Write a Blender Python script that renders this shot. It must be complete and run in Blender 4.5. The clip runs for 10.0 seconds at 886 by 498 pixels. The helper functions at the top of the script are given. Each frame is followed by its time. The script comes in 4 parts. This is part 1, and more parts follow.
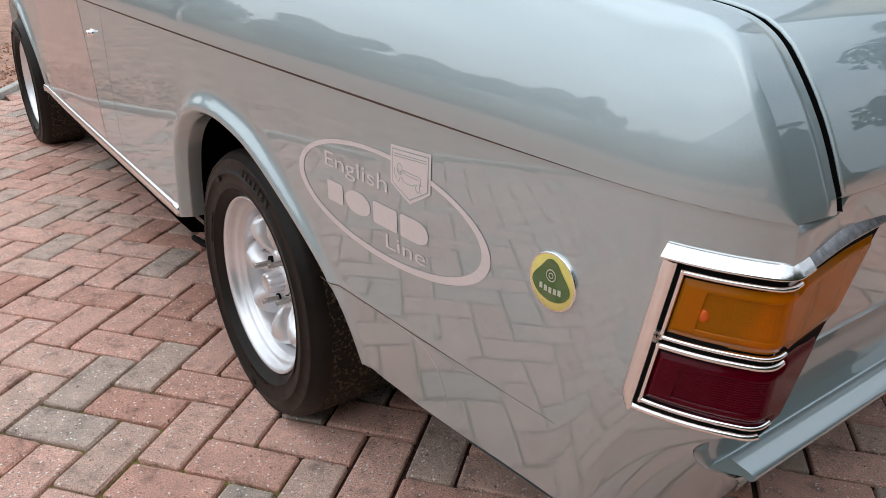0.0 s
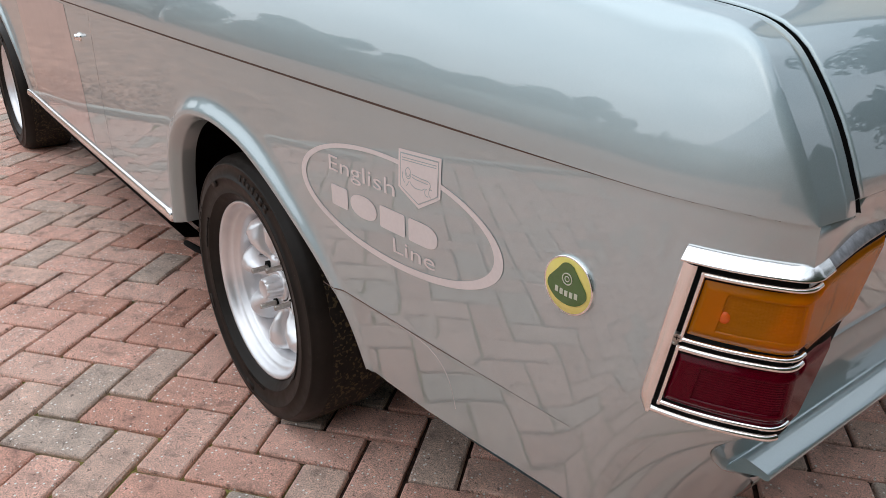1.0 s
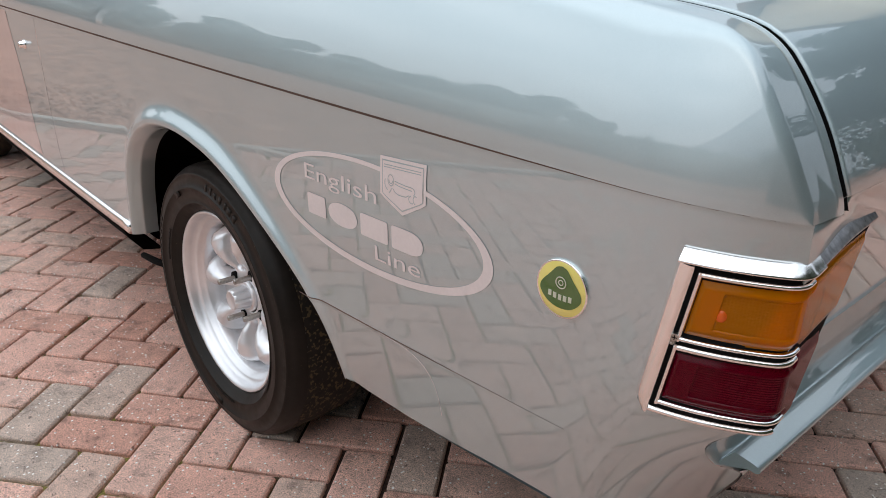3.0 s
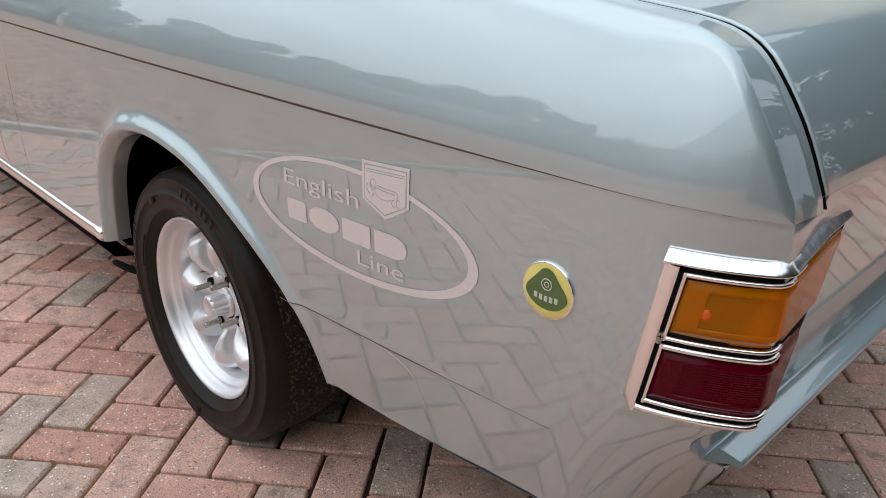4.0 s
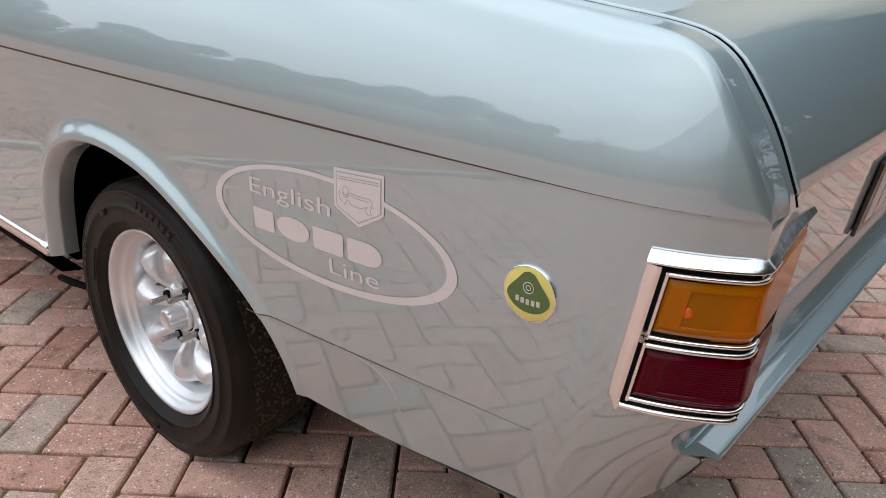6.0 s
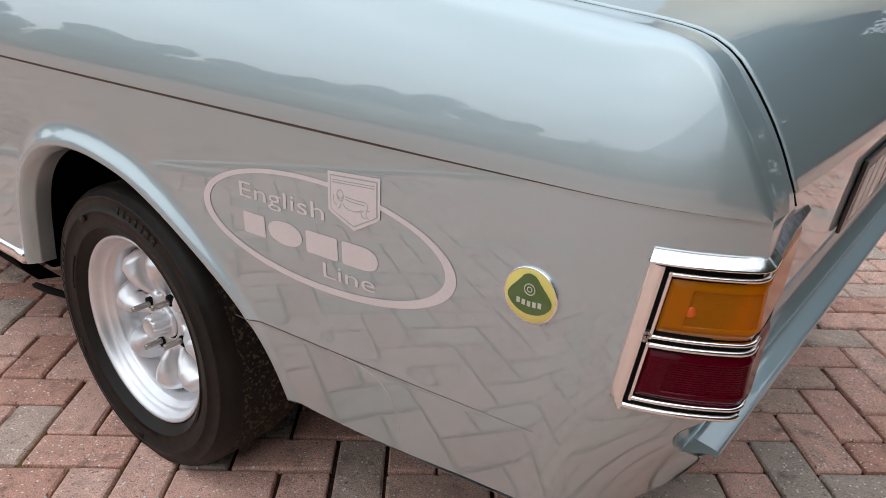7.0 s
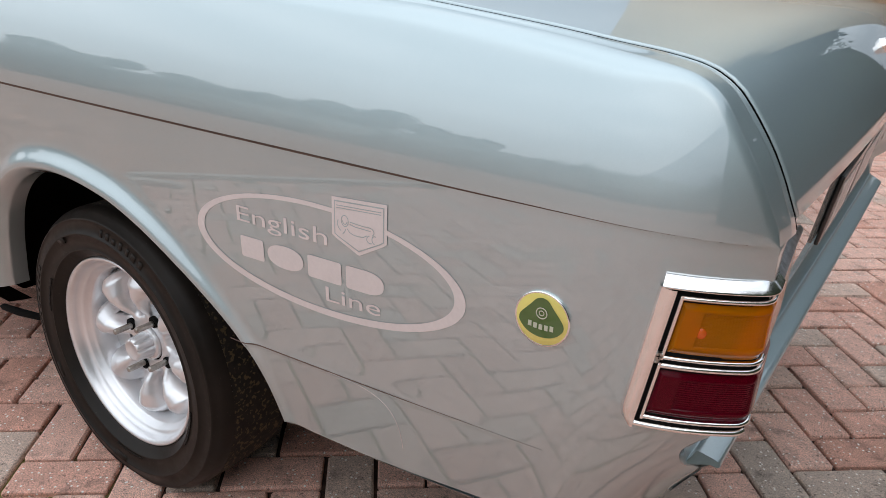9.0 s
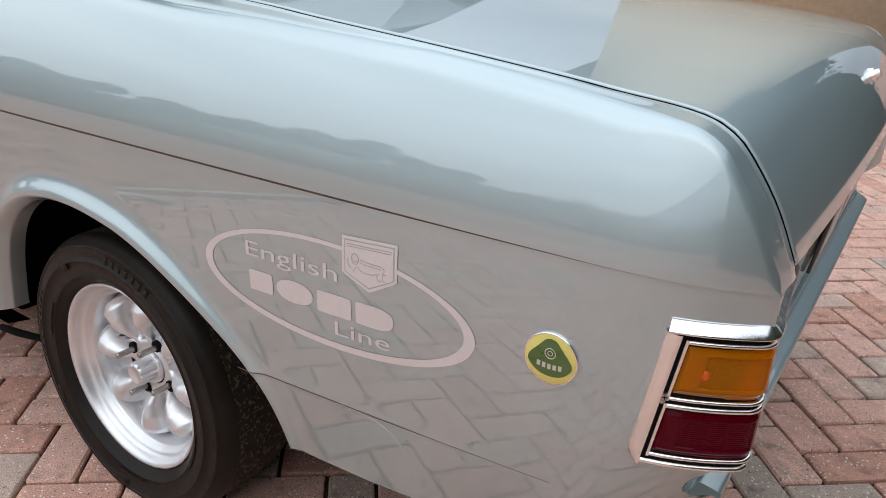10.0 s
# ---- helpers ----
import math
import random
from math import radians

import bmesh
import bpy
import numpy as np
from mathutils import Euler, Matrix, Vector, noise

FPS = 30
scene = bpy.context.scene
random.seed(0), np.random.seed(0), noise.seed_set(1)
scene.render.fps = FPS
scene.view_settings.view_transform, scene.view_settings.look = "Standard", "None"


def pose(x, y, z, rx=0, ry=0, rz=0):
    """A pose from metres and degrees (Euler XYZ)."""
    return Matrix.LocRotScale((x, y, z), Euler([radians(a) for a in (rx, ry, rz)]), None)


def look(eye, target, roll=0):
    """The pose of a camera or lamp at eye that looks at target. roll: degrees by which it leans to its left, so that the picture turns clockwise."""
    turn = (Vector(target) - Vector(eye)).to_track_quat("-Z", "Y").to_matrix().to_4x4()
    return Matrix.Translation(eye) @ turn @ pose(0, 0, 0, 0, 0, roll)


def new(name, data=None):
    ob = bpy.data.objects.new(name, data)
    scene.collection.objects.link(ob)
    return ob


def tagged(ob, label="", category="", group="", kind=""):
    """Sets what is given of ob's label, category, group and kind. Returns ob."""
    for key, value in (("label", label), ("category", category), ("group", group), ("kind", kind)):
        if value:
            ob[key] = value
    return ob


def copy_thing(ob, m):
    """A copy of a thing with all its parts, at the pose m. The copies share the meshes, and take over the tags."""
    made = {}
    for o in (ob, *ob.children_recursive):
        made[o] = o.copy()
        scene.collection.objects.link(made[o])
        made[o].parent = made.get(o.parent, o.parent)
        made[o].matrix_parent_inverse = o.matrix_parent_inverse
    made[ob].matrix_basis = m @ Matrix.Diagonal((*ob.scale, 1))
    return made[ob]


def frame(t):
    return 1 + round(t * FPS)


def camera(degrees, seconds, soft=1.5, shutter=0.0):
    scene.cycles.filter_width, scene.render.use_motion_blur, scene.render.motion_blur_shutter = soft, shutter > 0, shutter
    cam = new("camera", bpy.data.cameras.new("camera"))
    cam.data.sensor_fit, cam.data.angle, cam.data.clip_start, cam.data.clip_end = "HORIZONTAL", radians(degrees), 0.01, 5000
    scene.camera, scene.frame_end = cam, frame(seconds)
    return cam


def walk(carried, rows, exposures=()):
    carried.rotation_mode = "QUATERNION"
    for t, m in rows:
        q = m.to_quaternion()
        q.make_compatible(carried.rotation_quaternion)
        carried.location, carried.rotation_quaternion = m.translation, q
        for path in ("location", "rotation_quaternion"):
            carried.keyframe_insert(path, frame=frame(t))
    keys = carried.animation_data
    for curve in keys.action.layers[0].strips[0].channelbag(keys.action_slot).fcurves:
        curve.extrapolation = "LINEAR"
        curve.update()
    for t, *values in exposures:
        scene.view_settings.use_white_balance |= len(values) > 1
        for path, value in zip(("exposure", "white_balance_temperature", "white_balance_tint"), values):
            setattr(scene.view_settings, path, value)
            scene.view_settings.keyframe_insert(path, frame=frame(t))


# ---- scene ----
cam = camera(62.12, 10.0, soft=0.65)
PATH = [
    (0, (1.33, -0.5079, 0.9449), (-0.1428, 0.5833, 0.1449), 1.37),
    (0.5, (1.3214, -0.5201, 0.9469), (-0.1399, 0.5883, 0.1493), 1.34),
    (1, (1.3082, -0.5323, 0.9468), (-0.1376, 0.5973, 0.1506), 1.31),
    (1.5, (1.2986, -0.5419, 0.9472), (-0.129, 0.6123, 0.1534), 1.35),
    (2, (1.2898, -0.5482, 0.9477), (-0.1172, 0.6329, 0.1569), 1.39),
    (2.5, (1.2825, -0.5555, 0.9471), (-0.1026, 0.6531, 0.1592), 1.42),
    (4, (1.266, -0.574, 0.9509), (-0.0407, 0.7228, 0.1695), 1.49),
    (4.5, (1.2614, -0.5801, 0.95), (-0.0194, 0.7446, 0.1723), 1.58),
    (5, (1.2534, -0.5875, 0.9519), (0.0024, 0.7669, 0.1767), 1.63),
    (5.5, (1.2465, -0.5918, 0.9534), (0.0221, 0.7877, 0.18), 1.66),
    (7, (1.2122, -0.6146, 0.9532), (0.0736, 0.8398, 0.1862), 1.80),
    (7.5, (1.2031, -0.6188, 0.9528), (0.0911, 0.8572, 0.188), 1.87),
    (8, (1.1943, -0.624, 0.9534), (0.1093, 0.8724, 0.1896), 1.93),
    (8.5, (1.1782, -0.6351, 0.9607), (0.1158, 0.8783, 0.1984), 2.01),
    (9, (1.165, -0.6526, 0.9816), (0.1249, 0.8761, 0.2192), 2.08),
    (9.5, (1.1515, -0.6641, 1.0089), (0.1295, 0.8768, 0.2467), 2.26),
    (10, (1.1426, -0.6716, 1.0315), (0.1356, 0.8792, 0.2692), 2.35),
]
walk(cam, [(t, look(eye, target, roll)) for t, eye, target, roll in PATH])


# ---- world, sun ----
def make_world():
    w = bpy.data.worlds.new("overcast_sky")
    scene.world = w
    w.use_nodes = True
    nt = w.node_tree
    nt.nodes.clear()
    out = nt.nodes.new("ShaderNodeOutputWorld")
    bg = nt.nodes.new("ShaderNodeBackground")
    sky = nt.nodes.new("ShaderNodeTexSky")
    sky.sky_type = "NISHITA"
    sky.sun_disc = False
    sky.sun_elevation = radians(54)
    sky.sun_rotation = radians(150)
    sky.air_density, sky.dust_density, sky.ozone_density = 1.0, 4.0, 1.0
    tc = nt.nodes.new("ShaderNodeTexCoord")
    mp = nt.nodes.new("ShaderNodeMapping")
    mp.inputs["Scale"].default_value = (1.0, 1.0, 3.2)
    nz = nt.nodes.new("ShaderNodeTexNoise")
    nz.inputs["Scale"].default_value = 2.3
    nz.inputs["Detail"].default_value = 6
    nz.inputs["Roughness"].default_value = 0.55
    cr = nt.nodes.new("ShaderNodeValToRGB")
    cr.color_ramp.elements[0].position = 0.36
    cr.color_ramp.elements[0].color = (8.0, 9.2, 10.6, 1)
    cr.color_ramp.elements[1].position = 0.66
    cr.color_ramp.elements[1].color = (13.0, 14.0, 15.2, 1)
    mix = nt.nodes.new("ShaderNodeMixRGB")
    mix.inputs[0].default_value = 0.86
    L = nt.links.new
    L(tc.outputs["Generated"], mp.inputs["Vector"])
    L(mp.outputs["Vector"], nz.inputs["Vector"])
    L(nz.outputs[0], cr.inputs[0])
    L(sky.outputs[0], mix.inputs[1])
    L(cr.outputs[0], mix.inputs[2])
    # an overcast sky is brighter overhead than at the horizon
    sep = nt.nodes.new("ShaderNodeSeparateXYZ")
    L(tc.outputs["Generated"], sep.inputs[0])
    up = nt.nodes.new("ShaderNodeMapRange")
    up.inputs["From Min"].default_value, up.inputs["From Max"].default_value = 0.0, 0.9
    up.inputs["To Min"].default_value, up.inputs["To Max"].default_value = 0.50, 1.22
    L(sep.outputs[2], up.inputs["Value"])
    mul = nt.nodes.new("ShaderNodeMixRGB")
    mul.blend_type = "MULTIPLY"
    mul.inputs[0].default_value = 1.0
    L(mix.outputs[0], mul.inputs[1])
    L(up.outputs[0], mul.inputs[2])
    L(mul.outputs[0], bg.inputs[0])
    bg.inputs[1].default_value = SKY
    L(bg.outputs[0], out.inputs[0])
    sun = new("sun", bpy.data.lights.new("sun", "SUN"))
    sun.data.energy, sun.data.angle, sun.data.color = SUN, radians(115), (1.0, 0.98, 0.96)
    sun.matrix_world = pose(0, 0, 12, 36, 0, -48)


SKY, SUN = 0.0905, 1.1
make_world()


# ---- materials ----
def material(name):
    m = bpy.data.materials.new(name)
    m.use_nodes = True
    nt = m.node_tree
    return m, nt, nt.nodes["Principled BSDF"], nt.links.new


def node(nt, kind, **inputs):
    n = nt.nodes.new(kind)
    for k, v in inputs.items():
        n.inputs[k.replace("_", " ")].default_value = v
    return n


def ramp(nt, stops):
    n = nt.nodes.new("ShaderNodeValToRGB")
    els = n.color_ramp.elements
    while len(els) < len(stops):
        els.new(0.5)
    for e, (p, col) in zip(els, stops):
        e.position, e.color = p, (*col, 1)
    return n


def plain(name, col, rough=0.5, metal=0.0, grain=0.0, scale=60.0, bump=0.0, coat=0.0, vary=0.15, gloss=0.5):
    m, nt, b, L = material(name)
    tc = nt.nodes.new("ShaderNodeTexCoord")
    nz = node(nt, "ShaderNodeTexNoise", Scale=scale, Detail=5.0)
    big = node(nt, "ShaderNodeTexNoise", Scale=scale / 12, Detail=3.0)
    L(tc.outputs["Object"], nz.inputs["Vector"])
    L(tc.outputs["Object"], big.inputs["Vector"])
    mx = nt.nodes.new("ShaderNodeMath")
    mx.operation = "ADD"
    L(nz.outputs[0], mx.inputs[0])
    L(big.outputs[0], mx.inputs[1])
    r = ramp(nt, [(0.35, [c * (1 - vary) for c in col]), (0.65, [min(1, c * (1 + vary)) for c in col])])
    half = nt.nodes.new("ShaderNodeMath")
    half.operation = "MULTIPLY"
    half.inputs[1].default_value = 0.5
    L(mx.outputs[0], half.inputs[0])
    L(half.outputs[0], r.inputs[0])
    L(r.outputs[0], b.inputs["Base Color"])
    b.inputs["Roughness"].default_value = rough
    b.inputs["Metallic"].default_value = metal
    b.inputs["Specular IOR Level"].default_value = gloss
    b.inputs["Coat Weight"].default_value = coat
    b.inputs["Coat Roughness"].default_value = 0.03
    if grain:
        rr = nt.nodes.new("ShaderNodeMapRange")
        rr.inputs["To Min"].default_value, rr.inputs["To Max"].default_value = max(0, rough - grain), min(1, rough + grain)
        L(nz.outputs[0], rr.inputs["Value"])
        L(rr.outputs[0], b.inputs["Roughness"])
    if bump:
        bp = node(nt, "ShaderNodeBump", Strength=0.6, Distance=bump)
        L(nz.outputs[0], bp.inputs["Height"])
        L(bp.outputs[0], b.inputs["Normal"])
    return m


def paint_material():
    """Silver metallic with a clear coat: fine flake sparkle, a faint waviness and a film of dust."""
    m, nt, b, L = material("silver_metallic_paint")
    tc = nt.nodes.new("ShaderNodeTexCoord")
    fl = node(nt, "ShaderNodeTexVoronoi", Scale=2600.0)
    L(tc.outputs["Object"], fl.inputs["Vector"])
    r = ramp(nt, [(0.0, (0.412, 0.514, 0.540)), (1.0, (0.500, 0.614, 0.645))])
    L(fl.outputs["Color"], r.inputs[0])
    L(r.outputs[0], b.inputs["Base Color"])
    b.inputs["Metallic"].default_value = 0.80
    b.inputs["Roughness"].default_value = 0.50
    b.inputs["Coat Weight"].default_value = 1.0
    b.inputs["Coat Roughness"].default_value = 0.012
    b.inputs["Coat IOR"].default_value = 2.12
    wave = node(nt, "ShaderNodeTexNoise", Scale=6.0, Detail=1.0)
    L(tc.outputs["Object"], wave.inputs["Vector"])
    bp = node(nt, "ShaderNodeBump", Strength=0.10, Distance=0.00010)
    L(wave.outputs[0], bp.inputs["Height"])
    L(bp.outputs[0], b.inputs["Coat Normal"])
    return m


def block_material():
    """Concrete paving block, each a mix of salmon red and buff grey, with pale and dark aggregate, stains and rubbed edges."""
    m, nt, b, L = material("concrete_paving_block")
    tc = nt.nodes.new("ShaderNodeTexCoord")
    geo = nt.nodes.new("ShaderNodeNewGeometry")
    info = nt.nodes.new("ShaderNodeObjectInfo")
    both = nt.nodes.new("ShaderNodeMath")
    both.operation = "ADD"
    L(geo.outputs["Random Per Island"], both.inputs[0])
    L(info.outputs["Random"], both.inputs[1])
    fr = nt.nodes.new("ShaderNodeMath")
    fr.operation = "FRACT"
    L(both.outputs[0], fr.inputs[0])
    tint = ramp(nt, [(0.0, (0.61, 0.325, 0.250)), (0.30, (0.76, 0.458, 0.372)), (0.66, (0.75, 0.478, 0.392)), (0.80, (0.68, 0.475, 0.390)), (0.92, (0.60, 0.460, 0.385)), (1.0, (0.51, 0.420, 0.360))])
    L(fr.outputs[0], tint.inputs[0])
    pos = geo.outputs["Position"]
    blotch = node(nt, "ShaderNodeTexNoise", Scale=16.0, Detail=5.0, Roughness=0.65)
    L(pos, blotch.inputs["Vector"])
    grit = node(nt, "ShaderNodeTexNoise", Scale=380.0, Detail=4.0, Roughness=0.8)
    L(pos, grit.inputs["Vector"])
    specks = node(nt, "ShaderNodeTexVoronoi", Scale=95.0)
    L(pos, specks.inputs["Vector"])
    m1 = nt.nodes.new("ShaderNodeMixRGB")
    m1.blend_type = "MULTIPLY"
    m1.inputs[0].default_value = 1.0
    rb = ramp(nt, [(0.28, (0.42, 0.40, 0.39)), (0.44, (0.98, 0.97, 0.96)), (0.56, (1.06, 1.05, 1.04)), (0.74, (1.36, 1.35, 1.34))])
    L(blotch.outputs[0], rb.inputs[0])
    L(tint.outputs[0], m1.inputs[1])
    L(rb.outputs[0], m1.inputs[2])
    m2 = nt.nodes.new("ShaderNodeMixRGB")
    m2.blend_type = "MULTIPLY"
    m2.inputs[0].default_value = 1.0
    rg = ramp(nt, [(0.32, (0.38, 0.37, 0.37)), (0.5, (1.0, 1.0, 1.0)), (0.68, (1.7, 1.67, 1.62))])
    L(grit.outputs[0], rg.inputs[0])
    L(m1.outputs[0], m2.inputs[1])
    L(rg.outputs[0], m2.inputs[2])
    # pale quartz grains, few and small
    dot = ramp(nt, [(0.17, (1, 1, 1)), (0.26, (0, 0, 0))])
    L(specks.outputs["Distance"], dot.inputs[0])
    pick = ramp(nt, [(0.55, (0, 0, 0)), (0.57, (1, 1, 1))])
    sepc = nt.nodes.new("ShaderNodeSeparateColor")
    L(specks.outputs["Color"], sepc.inputs[0])
    L(sepc.outputs[0], pick.inputs[0])
    mm = nt.nodes.new("ShaderNodeMath")
    mm.operation = "MULTIPLY"
    L(dot.outputs[0], mm.inputs[0])
    L(pick.outputs[0], mm.inputs[1])
    m3 = nt.nodes.new("ShaderNodeMixRGB")
    L(mm.outputs[0], m3.inputs[0])
    L(m2.outputs[0], m3.inputs[1])
    m3.inputs[2].default_value = (1.0, 0.96, 0.92, 1)
    # dark pits and lichen spots
    pits = node(nt, "ShaderNodeTexNoise", Scale=95.0, Detail=3.0, Roughness=0.6)
    L(pos, pits.inputs["Vector"])
    pr = ramp(nt, [(0.30, (0.40, 0.38, 0.37)), (0.40, (1, 1, 1))])
    L(pits.outputs[0], pr.inputs[0])
    m4 = nt.nodes.new("ShaderNodeMixRGB")
    m4.blend_type = "MULTIPLY"
    m4.inputs[0].default_value = 1.0
    L(m3.outputs[0], m4.inputs[1])
    L(pr.outputs[0], m4.inputs[2])
    L(m4.outputs[0], b.inputs["Base Color"])
    rr = nt.nodes.new("ShaderNodeMapRange")
    rr.inputs["To Min"].default_value, rr.inputs["To Max"].default_value = 0.55, 0.9
    L(blotch.outputs[0], rr.inputs["Value"])
    L(rr.outputs[0], b.inputs["Roughness"])
    ad = nt.nodes.new("ShaderNodeMath")
    ad.operation = "ADD"
    L(grit.outputs[0], ad.inputs[0])
    L(blotch.outputs[0], ad.inputs[1])
    bp = node(nt, "ShaderNodeBump", Strength=0.9, Distance=0.0030)
    L(ad.outputs[0], bp.inputs["Height"])
    L(bp.outputs[0], b.inputs["Normal"])
    return m


def sand_material():
    """Dark jointing sand and soil with moss in patches."""
    m, nt, b, L = material("jointing_sand_with_moss")
    geo = nt.nodes.new("ShaderNodeNewGeometry")
    n1 = node(nt, "ShaderNodeTexNoise", Scale=1.7, Detail=5.0)
    n2 = node(nt, "ShaderNodeTexNoise", Scale=130.0, Detail=4.0)
    L(geo.outputs["Position"], n1.inputs["Vector"])
    L(geo.outputs["Position"], n2.inputs["Vector"])
    soil = ramp(nt, [(0.3, (0.016, 0.008, 0.005)), (0.7, (0.075, 0.036, 0.024))])
    moss = ramp(nt, [(0.3, (0.10, 0.090, 0.020)), (0.7, (0.30, 0.265, 0.075))])
    L(n2.outputs[0], soil.inputs[0])
    L(n2.outputs[0], moss.inputs[0])
    sep = nt.nodes.new("ShaderNodeSeparateXYZ")
    L(geo.outputs["Position"], sep.inputs[0])
    # moss grows on the open part of the drive, clear of the wheel tracks
    far = nt.nodes.new("ShaderNodeMapRange")
    far.inputs["From Min"].default_value, far.inputs["From Max"].default_value = -0.02, -0.16
    L(sep.outputs[1], far.inputs["Value"])
    patch = ramp(nt, [(0.38, (0, 0, 0)), (0.50, (1, 1, 1))])
    L(n1.outputs[0], patch.inputs[0])
    mu = nt.nodes.new("ShaderNodeMath")
    mu.operation = "MULTIPLY"
    L(far.outputs[0], mu.inputs[0])
    L(patch.outputs[0], mu.inputs[1])
    mx = nt.nodes.new("ShaderNodeMixRGB")
    L(mu.outputs[0], mx.inputs[0])
    L(soil.outputs[0], mx.inputs[1])
    L(moss.outputs[0], mx.inputs[2])
    L(mx.outputs[0], b.inputs["Base Color"])
    b.inputs["Roughness"].default_value = 0.95
    bp = node(nt, "ShaderNodeBump", Strength=0.8, Distance=0.003)
    L(n2.outputs[0], bp.inputs["Height"])
    L(bp.outputs[0], b.inputs["Normal"])
    return m


def glassy(name, col, rough=0.06, trans=0.75):
    m, nt, b, L = material(name)
    b.inputs["Base Color"].default_value = (*col, 1)
    b.inputs["Roughness"].default_value = rough
    b.inputs["Transmission Weight"].default_value = trans
    b.inputs["IOR"].default_value = 1.3
    b.inputs["Specular IOR Level"].default_value = 0.22
    tc = nt.nodes.new("ShaderNodeTexCoord")
    nz = node(nt, "ShaderNodeTexNoise", Scale=240.0, Detail=3.0)
    L(tc.outputs["Object"], nz.inputs["Vector"])
    rr = nt.nodes.new("ShaderNodeMapRange")
    rr.inputs["To Min"].default_value, rr.inputs["To Max"].default_value = rough * 0.5, rough * 2.2
    L(nz.outputs[0], rr.inputs["Value"])
    L(rr.outputs[0], b.inputs["Roughness"])
    return m


PAINT = paint_material()
BLOCK = block_material()
SAND = sand_material()
DULL = plain("satin_bright_steel", (0.66, 0.72, 0.75), 0.30, 0.75, grain=0.06, scale=120, vary=0.06)
CHROME = plain("polished_chrome", (0.92, 0.91, 0.90), 0.17, 1.0, grain=0.05, scale=90, vary=0.05)
PITTED = plain("pitted_chrome", (0.36, 0.36, 0.38), 0.34, 0.8, grain=0.15, scale=150, vary=0.6)
STEEL = plain("dull_zinc_steel", (0.42, 0.40, 0.37), 0.34, 1.0, grain=0.15, scale=200, vary=0.25)
# black rubber, also the painted shade in stud holes and the boot gap
BLACK = plain("black_rubber_gasket", (0.004, 0.004, 0.004), 0.85, scale=120, gloss=0.15)
# even near-black for arch tubs, drums and floor; paints shade on the sill
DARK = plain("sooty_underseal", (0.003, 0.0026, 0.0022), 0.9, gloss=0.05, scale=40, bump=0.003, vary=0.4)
# brown-black for the shade lines painted along the body creases
CREASE_SHADE = plain("dark_seam_sealer", (0.15, 0.115, 0.10), 0.9, scale=90, gloss=0.1)
RUBBER = plain("weathered_tyre_rubber", (0.0135, 0.0105, 0.0083), 0.48, gloss=0.22, scale=55, grain=0.15, bump=0.0006, vary=0.35)
TREAD = plain("dusty_tyre_tread", (0.017, 0.013, 0.0095), 0.8, scale=60, bump=0.0015, vary=0.6)
ALLOY = plain("silver_painted_alloy", (0.82, 0.83, 0.85), 0.36, 0.72, scale=40, coat=0.3, vary=0.05)
def speckle(m, col, scale, cut):
    """Scatters dry specks of dirt over a material."""
    nt = m.node_tree
    b, L = nt.nodes["Principled BSDF"], nt.links.new
    old = b.inputs["Base Color"].links[0].from_socket
    tc = nt.nodes.new("ShaderNodeTexCoord")
    n1 = node(nt, "ShaderNodeTexNoise", Scale=scale, Detail=2.0)
    L(tc.outputs["Object"], n1.inputs["Vector"])
    r = ramp(nt, [(cut, (0, 0, 0)), (cut + 0.05, (1, 1, 1))])
    L(n1.outputs[0], r.inputs[0])
    mx = nt.nodes.new("ShaderNodeMixRGB")
    L(r.outputs[0], mx.inputs[0])
    L(old, mx.inputs[1])
    mx.inputs[2].default_value = (*col, 1)
    L(mx.outputs[0], b.inputs["Base Color"])


speckle(TREAD, (0.10, 0.072, 0.035), 130.0, 0.56)
speckle(RUBBER, (0.09, 0.07, 0.05), 230.0, 0.74)
VINYL = plain("pale_grey_pink_vinyl", (0.70, 0.635, 0.62), 0.5, scale=200, vary=0.04)
YELLOW = plain("yellow_enamel", (0.80, 0.70, 0.19), 0.12, scale=80, coat=1.0, vary=0.04)
GREEN = plain("green_enamel", (0.055, 0.13, 0.025), 0.12, scale=80, coat=1.0, vary=0.08)
# tint of the reflection painted on the door
REFLECTED_BAND = plain("pale_film_over_paint", (0.60, 0.55, 0.55), 0.35, 0.55, scale=30, coat=0.8, vary=0.05)
PALE = plain("pale_silver_enamel", (0.55, 0.58, 0.45), 0.2, scale=80, coat=1.0, vary=0.05)
AMBER = glassy("amber_lens", (0.90, 0.29, 0.003), 0.07, 0.62)
RED = glassy("red_lens", (0.16, 0.0, 0.012), 0.06, 0.5)
BULB = plain("orange_bulb", (0.66, 0.11, 0.010), 0.2, scale=200)
REFLECTOR = plain("lamp_reflector", (0.7, 0.7, 0.7), 0.3, 0.9, scale=150)
GLASS = glassy("car_window_glass", (0.75, 0.8, 0.78), 0.01, 0.9)
PLATE = plain("black_number_plate", (0.015, 0.012, 0.012), 0.3, scale=80, coat=0.6)
PLATEBAR = plain("silver_plate_characters", (0.6, 0.6, 0.6), 0.3, 0.3, scale=80)

